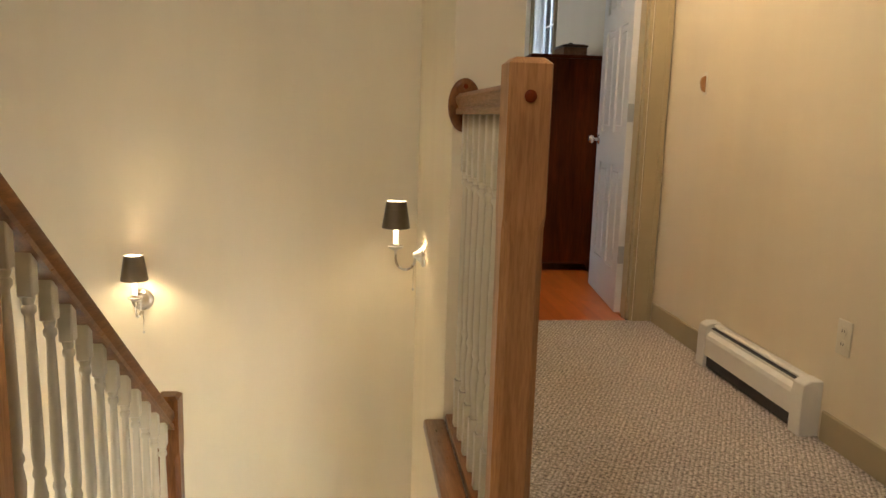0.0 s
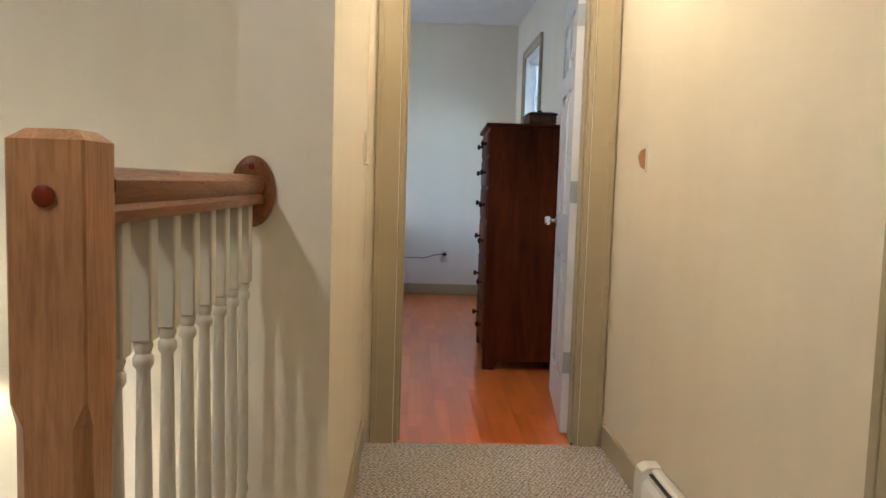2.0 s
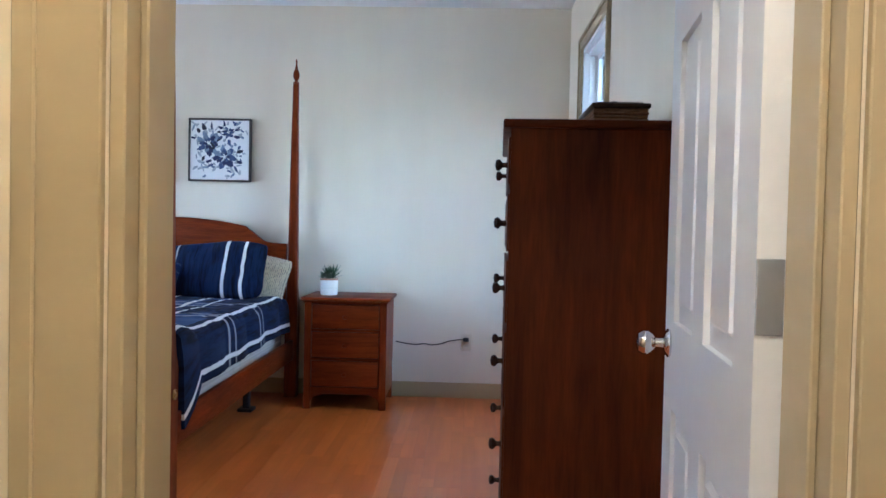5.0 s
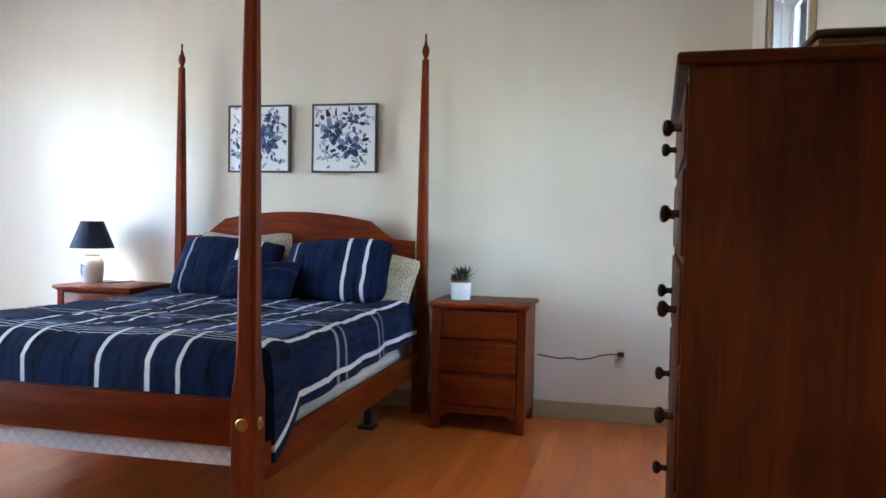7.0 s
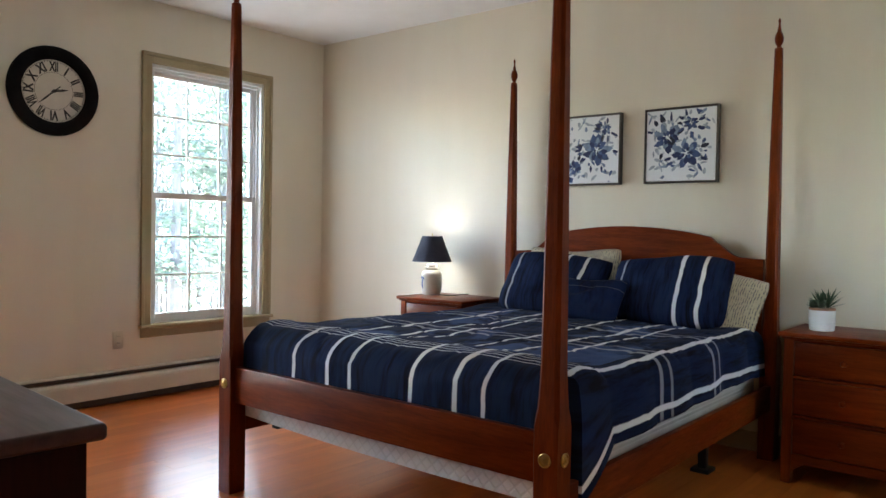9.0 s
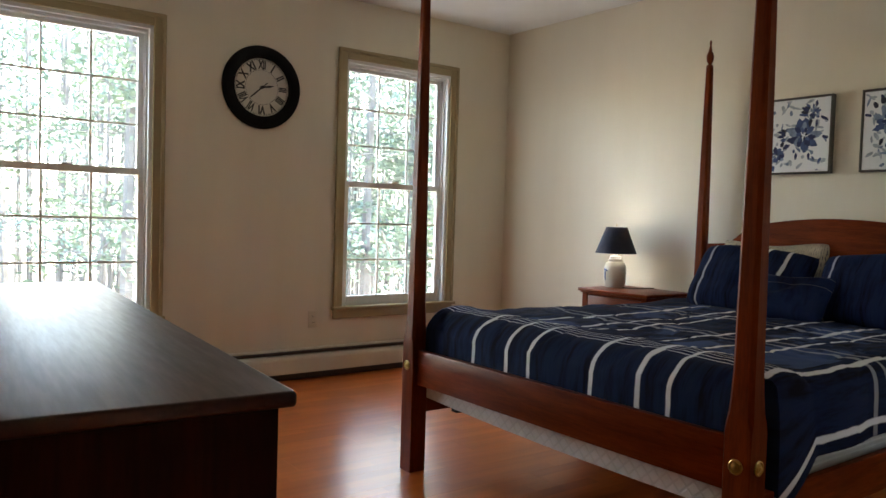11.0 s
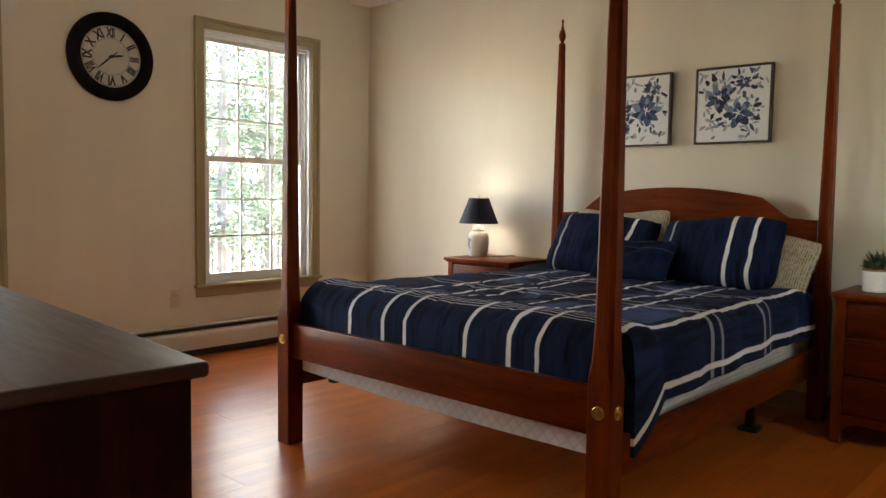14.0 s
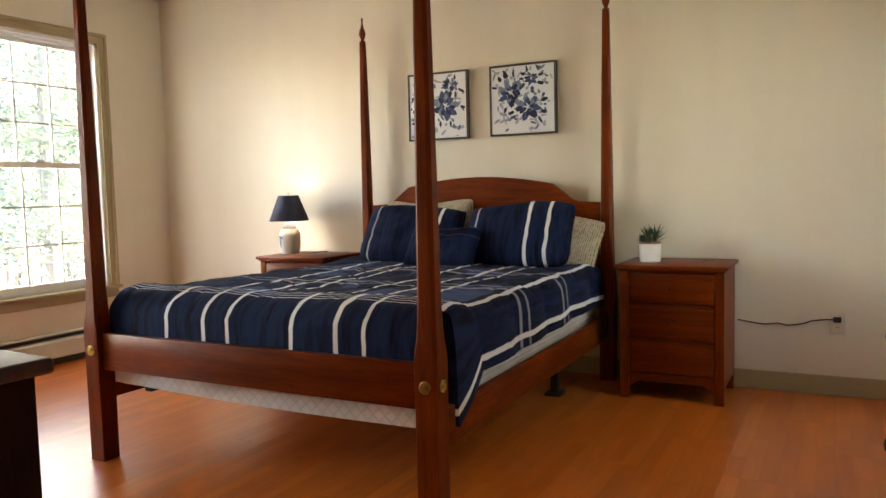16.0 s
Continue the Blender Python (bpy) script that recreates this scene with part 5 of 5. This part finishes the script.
def clock(at):
    """Wall clock on the plane y = 0, facing -y."""
    root = thing("wall_clock", "large round black wall clock with Roman numerals", "clock", at=at)
    back = pose(0, 0, 0, 90)
    turned("rim", "clock_black", [(0.275, 0), (0.286, 0.012), (0.282, 0.030), (0.262, 0.042), (0.225, 0.044), (0.204, 0.036), (0.199, 0.022), (0.199, 0.012)], root, 72, back, False)
    turned("dial", "clock_face", [(0.2, 0.006), (0.2, 0.014), (0.001, 0.014)], root, 64, back)
    bm = bmesh.new()
    for r in (0.118, 0.190):
        n = 72
        rings = [[bm.verts.new((q * math.cos(2 * math.pi * i / n), -0.0150, q * math.sin(2 * math.pi * i / n))) for i in range(n)] for q in (r, r + 0.0022)]
        loop_faces(bm, rings, True, False)
    for k in range(60):
        a = 2 * math.pi * k / 60
        m = Matrix.Rotation(-a, 4, "Y") @ Matrix.Translation((0, -0.0152, 0.186)) @ Matrix.Diagonal((0.0016, 0.0006, 0.007, 1))
        bmesh.ops.create_cube(bm, size=1, matrix=m)
    made("minute_ring", bm, "clock_ink", root)
    for k, word in enumerate("XII I II III IIII V VI VII VIII IX X XI".split()):
        cu = bpy.data.curves.new("numeral", "FONT")
        cu.body, cu.size, cu.align_x, cu.align_y, cu.extrude, cu.offset = word, 0.080, "CENTER", "CENTER", 0.0004, 0.0034
        tmp = bpy.data.objects.new("numeral", cu)
        me = bpy.data.meshes.new_from_object(tmp)
        me.materials.clear()
        me.materials.append(M["clock_ink"])
        bpy.data.objects.remove(tmp)
        narrow = min(1.0, 0.72 if len(word) < 3 else 0.56)
        o = new("numeral", me)
        o.parent = root
        o.matrix_basis = Matrix.Rotation(radians(30 * k), 4, "Y") @ Matrix.Translation((0, -0.0152, 0.152)) @ pose(0, 0, 0, 90) @ Matrix.Diagonal((narrow, 1, 1, 1))
    for name, ang, ln, tail, w, y in (("hour_pointer", 79, 0.092, 0.02, 0.006, -0.019), ("minute_pointer", 228, 0.135, 0.05, 0.0045, -0.022)):
        bm = bmesh.new()
        prism(bm, [(-w, 0.0), (-w * 0.6, -tail), (w * 0.6, -tail), (w, 0.0), (w * 1.3, ln * 0.6), (0.0006, ln), (-0.0006, ln), (-w * 1.3, ln * 0.6)], "y", y - 0.0015, y)
        made(name, bm, "clock_ink", root, False, Matrix.Rotation(radians(ang), 4, "Y"))
    turned("cap", "clock_ink", [(0.011, 0.012), (0.011, 0.026), (0.001, 0.027)], root, 20, back)
    return root


clock(pose(ROOM_L, 2.234, 1.965, 0, 0, 90) @ Matrix.Diagonal((0.95, 1, 0.95, 1)))

# ---- woods outside ----
setting(block("ground", "forest_floor", [(-900, 900, -900, 900, -4.2, -3.6)]), "leaf-strewn woodland ground reaching the horizon", "ground")


def tree(name, seed, height, pine):
    rnd = random.Random(seed)
    root = thing(name, "tall thin pine tree in the woods" if pine else "young leafy tree in spring leaf", "tree", "trees outside the windows")
    bm = bmesh.new()
    pts = [(0.12 * math.sin(k * 0.9 + seed) * k / 8, 0.12 * math.cos(k * 0.7 + seed) * k / 8, height * k / 8) for k in range(9)]
    r0 = 0.13 if pine else 0.075
    rings = []
    for k, p in enumerate(pts):
        r = r0 * (1 - 0.9 * k / 8) * (1.25 if k == 0 else 1)
        rings.append([bm.verts.new((p[0] + r * math.cos(a * 1.047), p[1] + r * math.sin(a * 1.047), p[2])) for a in range(6)])
    loop_faces(bm, rings)
    tips = []
    for k in range(26 if pine else 20):
        f = rnd.uniform(0.22, 0.98)
        i = min(7, int(f * 8))
        z = height * f
        a = rnd.uniform(0, 6.283)
        ln = (1 - f * 0.75) * rnd.uniform(1.2, 2.3) * (height / 14 if pine else height / 9)
        base = Vector((pts[i][0], pts[i][1], z))
        end = base + Vector((math.cos(a) * ln, math.sin(a) * ln, ln * rnd.uniform(-0.05, 0.35) if pine else ln * rnd.uniform(0.3, 0.8)))
        tube(bm, [base, (base + end) / 2 + Vector((0, 0, 0.05)), end], 0.018, 4)
        tips.append((base, end))
    made("trunk", bm, "bark", root)
    bm = bmesh.new()
    for base, end in tips:
        for _ in range(60 if pine else 80):
            f = rnd.uniform(0.25, 1.08)
            c = base.lerp(end, f) + Vector((rnd.gauss(0, 0.16), rnd.gauss(0, 0.16), rnd.gauss(0, 0.12)))
            d = Vector((rnd.gauss(0, 1), rnd.gauss(0, 1), rnd.gauss(0, 0.6))).normalized()
            s = d.orthogonal().normalized()
            L, Wd = (0.14, 0.026) if pine else (0.07, 0.036)
            bm.faces.new((bm.verts.new(c - s * Wd), bm.verts.new(c + d * L), bm.verts.new(c + s * Wd), bm.verts.new(c - d * L * 0.6)))
    tagged(made("foliage", bm, "leaf_b" if pine else "leaf_a", root), kind="stuff")
    return root


kinds = [tree("pine_tree", 1, 15, True), tree("pine_tree", 2, 17, True), tree("leafy_tree", 3, 9, False), tree("leafy_tree", 4, 11, False)]
rnd = random.Random(12)
spots = []
for k in range(70):
    if k < 42:
        depth = rnd.uniform(7, 30)
        x = ROOM_L - depth
        y = 0.3 + (0.05 + 0.78 * rnd.random()) * (depth + 4.8) + rnd.uniform(-0.8, 0.8)
    elif k < 56:
        depth = rnd.uniform(7, 18)
        x, y = ROOM_L - depth, 0.3 + rnd.uniform(0.48, 0.85) * (depth + 4.8)
    else:
        # Unseen east trees, added to dim the daylight through window_3.
        x, y = 2.4 + rnd.uniform(0, 4), 2.2 + rnd.uniform(0, 5)
    spots.append((x, y))
for k, (x, y) in enumerate(spots):
    place = pose(x, y, -3.6, 0, 0, rnd.uniform(0, 360)) @ Matrix.Diagonal((1, 1, 1, 1))
    if k < 4:
        kinds[k].matrix_basis = place
    else:
        copy_thing(kinds[k % 4 if k < 42 else 2 + k % 2], place)


def far_woods():
    """Leaves, twigs and stems of the woods beyond the nearer trees, too many to count, plus unseen light-blocking
    clusters east.
    """
    rnd = random.Random(77)
    for name, mat, count, L, Wd in (("far_woods", "leaf_a", 30000, 0.18, 0.09), ("far_pines", "leaf_b", 20000, 0.22, 0.06)):
        bm = bmesh.new()
        centres = [(ROOM_L - rnd.uniform(15, 40), rnd.uniform(-4, 44), rnd.uniform(-2, 11), rnd.uniform(0.5, 1.5)) for _ in range(230)]
        # Clusters on the east side are added out of view to cut window_3's sky light.
        centres += [(ROOM_R + rnd.uniform(5, 13), rnd.uniform(-9, 14), rnd.uniform(-2.5, 8), rnd.uniform(0.5, 1.3)) for _ in range(120)]
        for k in range(count):
            cx, cy, cz, sp = centres[k % len(centres)]
            c = Vector((rnd.gauss(cx, sp), rnd.gauss(cy, sp), max(-3.5, rnd.gauss(cz, sp * 0.8))))
            d = Vector((rnd.gauss(0, 1), rnd.gauss(0, 1), rnd.gauss(0, 0.7))).normalized()
            s = d.orthogonal().normalized()
            bm.faces.new((bm.verts.new(c - s * Wd), bm.verts.new(c + d * L), bm.verts.new(c + s * Wd), bm.verts.new(c - d * L * 0.6)))
        tagged(made(name, bm, mat), "dense pale green spring foliage of distant woods and unseen light-blocking east clusters", "foliage", kind="stuff")
    bm = bmesh.new()
    for k in range(260):
        x, y = ROOM_L - rnd.uniform(14, 45), rnd.uniform(-4, 46)
        h, lean = rnd.uniform(6, 15), rnd.uniform(-0.5, 0.5)
        tube(bm, [(x, y, -3.6), (x, y + lean * 0.5, -3.6 + h / 2), (x, y + lean, -3.6 + h)], rnd.uniform(0.03, 0.10), 5)
    tagged(made("far_stems", bm, "bark"), "thin bare grey-brown stems of distant woods", "stems", kind="stuff")


far_woods()

# ---- floor planks ----
PW, PL = 0.192, 1.285
protos = {}
cols = int(math.ceil((ROOM_R - ROOM_L) / PW))
for i in range(cols):
    x0 = ROOM_L + i * PW
    x1 = min(x0 + PW, ROOM_R)
    y = 0.002 - [0.0, 0.43, 0.86][i % 3] * 1.0
    while y < ROOM_B - 0.001:
        y0, y1 = max(y, 0.002 if DOOR_L - 0.02 < x0 < DOOR_R - 0.1 else ROOM_F), min(y + PL, ROOM_B)
        key = (round(x1 - x0, 3), round(y1 - y0, 3))
        if key[1] > 0.02:
            place = pose(x0, y0, 0)
            if key not in protos:
                bm = bmesh.new()
                bx(bm, 0.0002, x1 - x0 - 0.0002, 0.0002, y1 - y0 - 0.0002, -0.010, 0, 0.0003, 1)
                protos[key] = made("plank", bm, "laminate", floor, False, place)
            else:
                o = new("plank", protos[key].data)
                o.parent, o.matrix_basis = floor, place
        y += PL
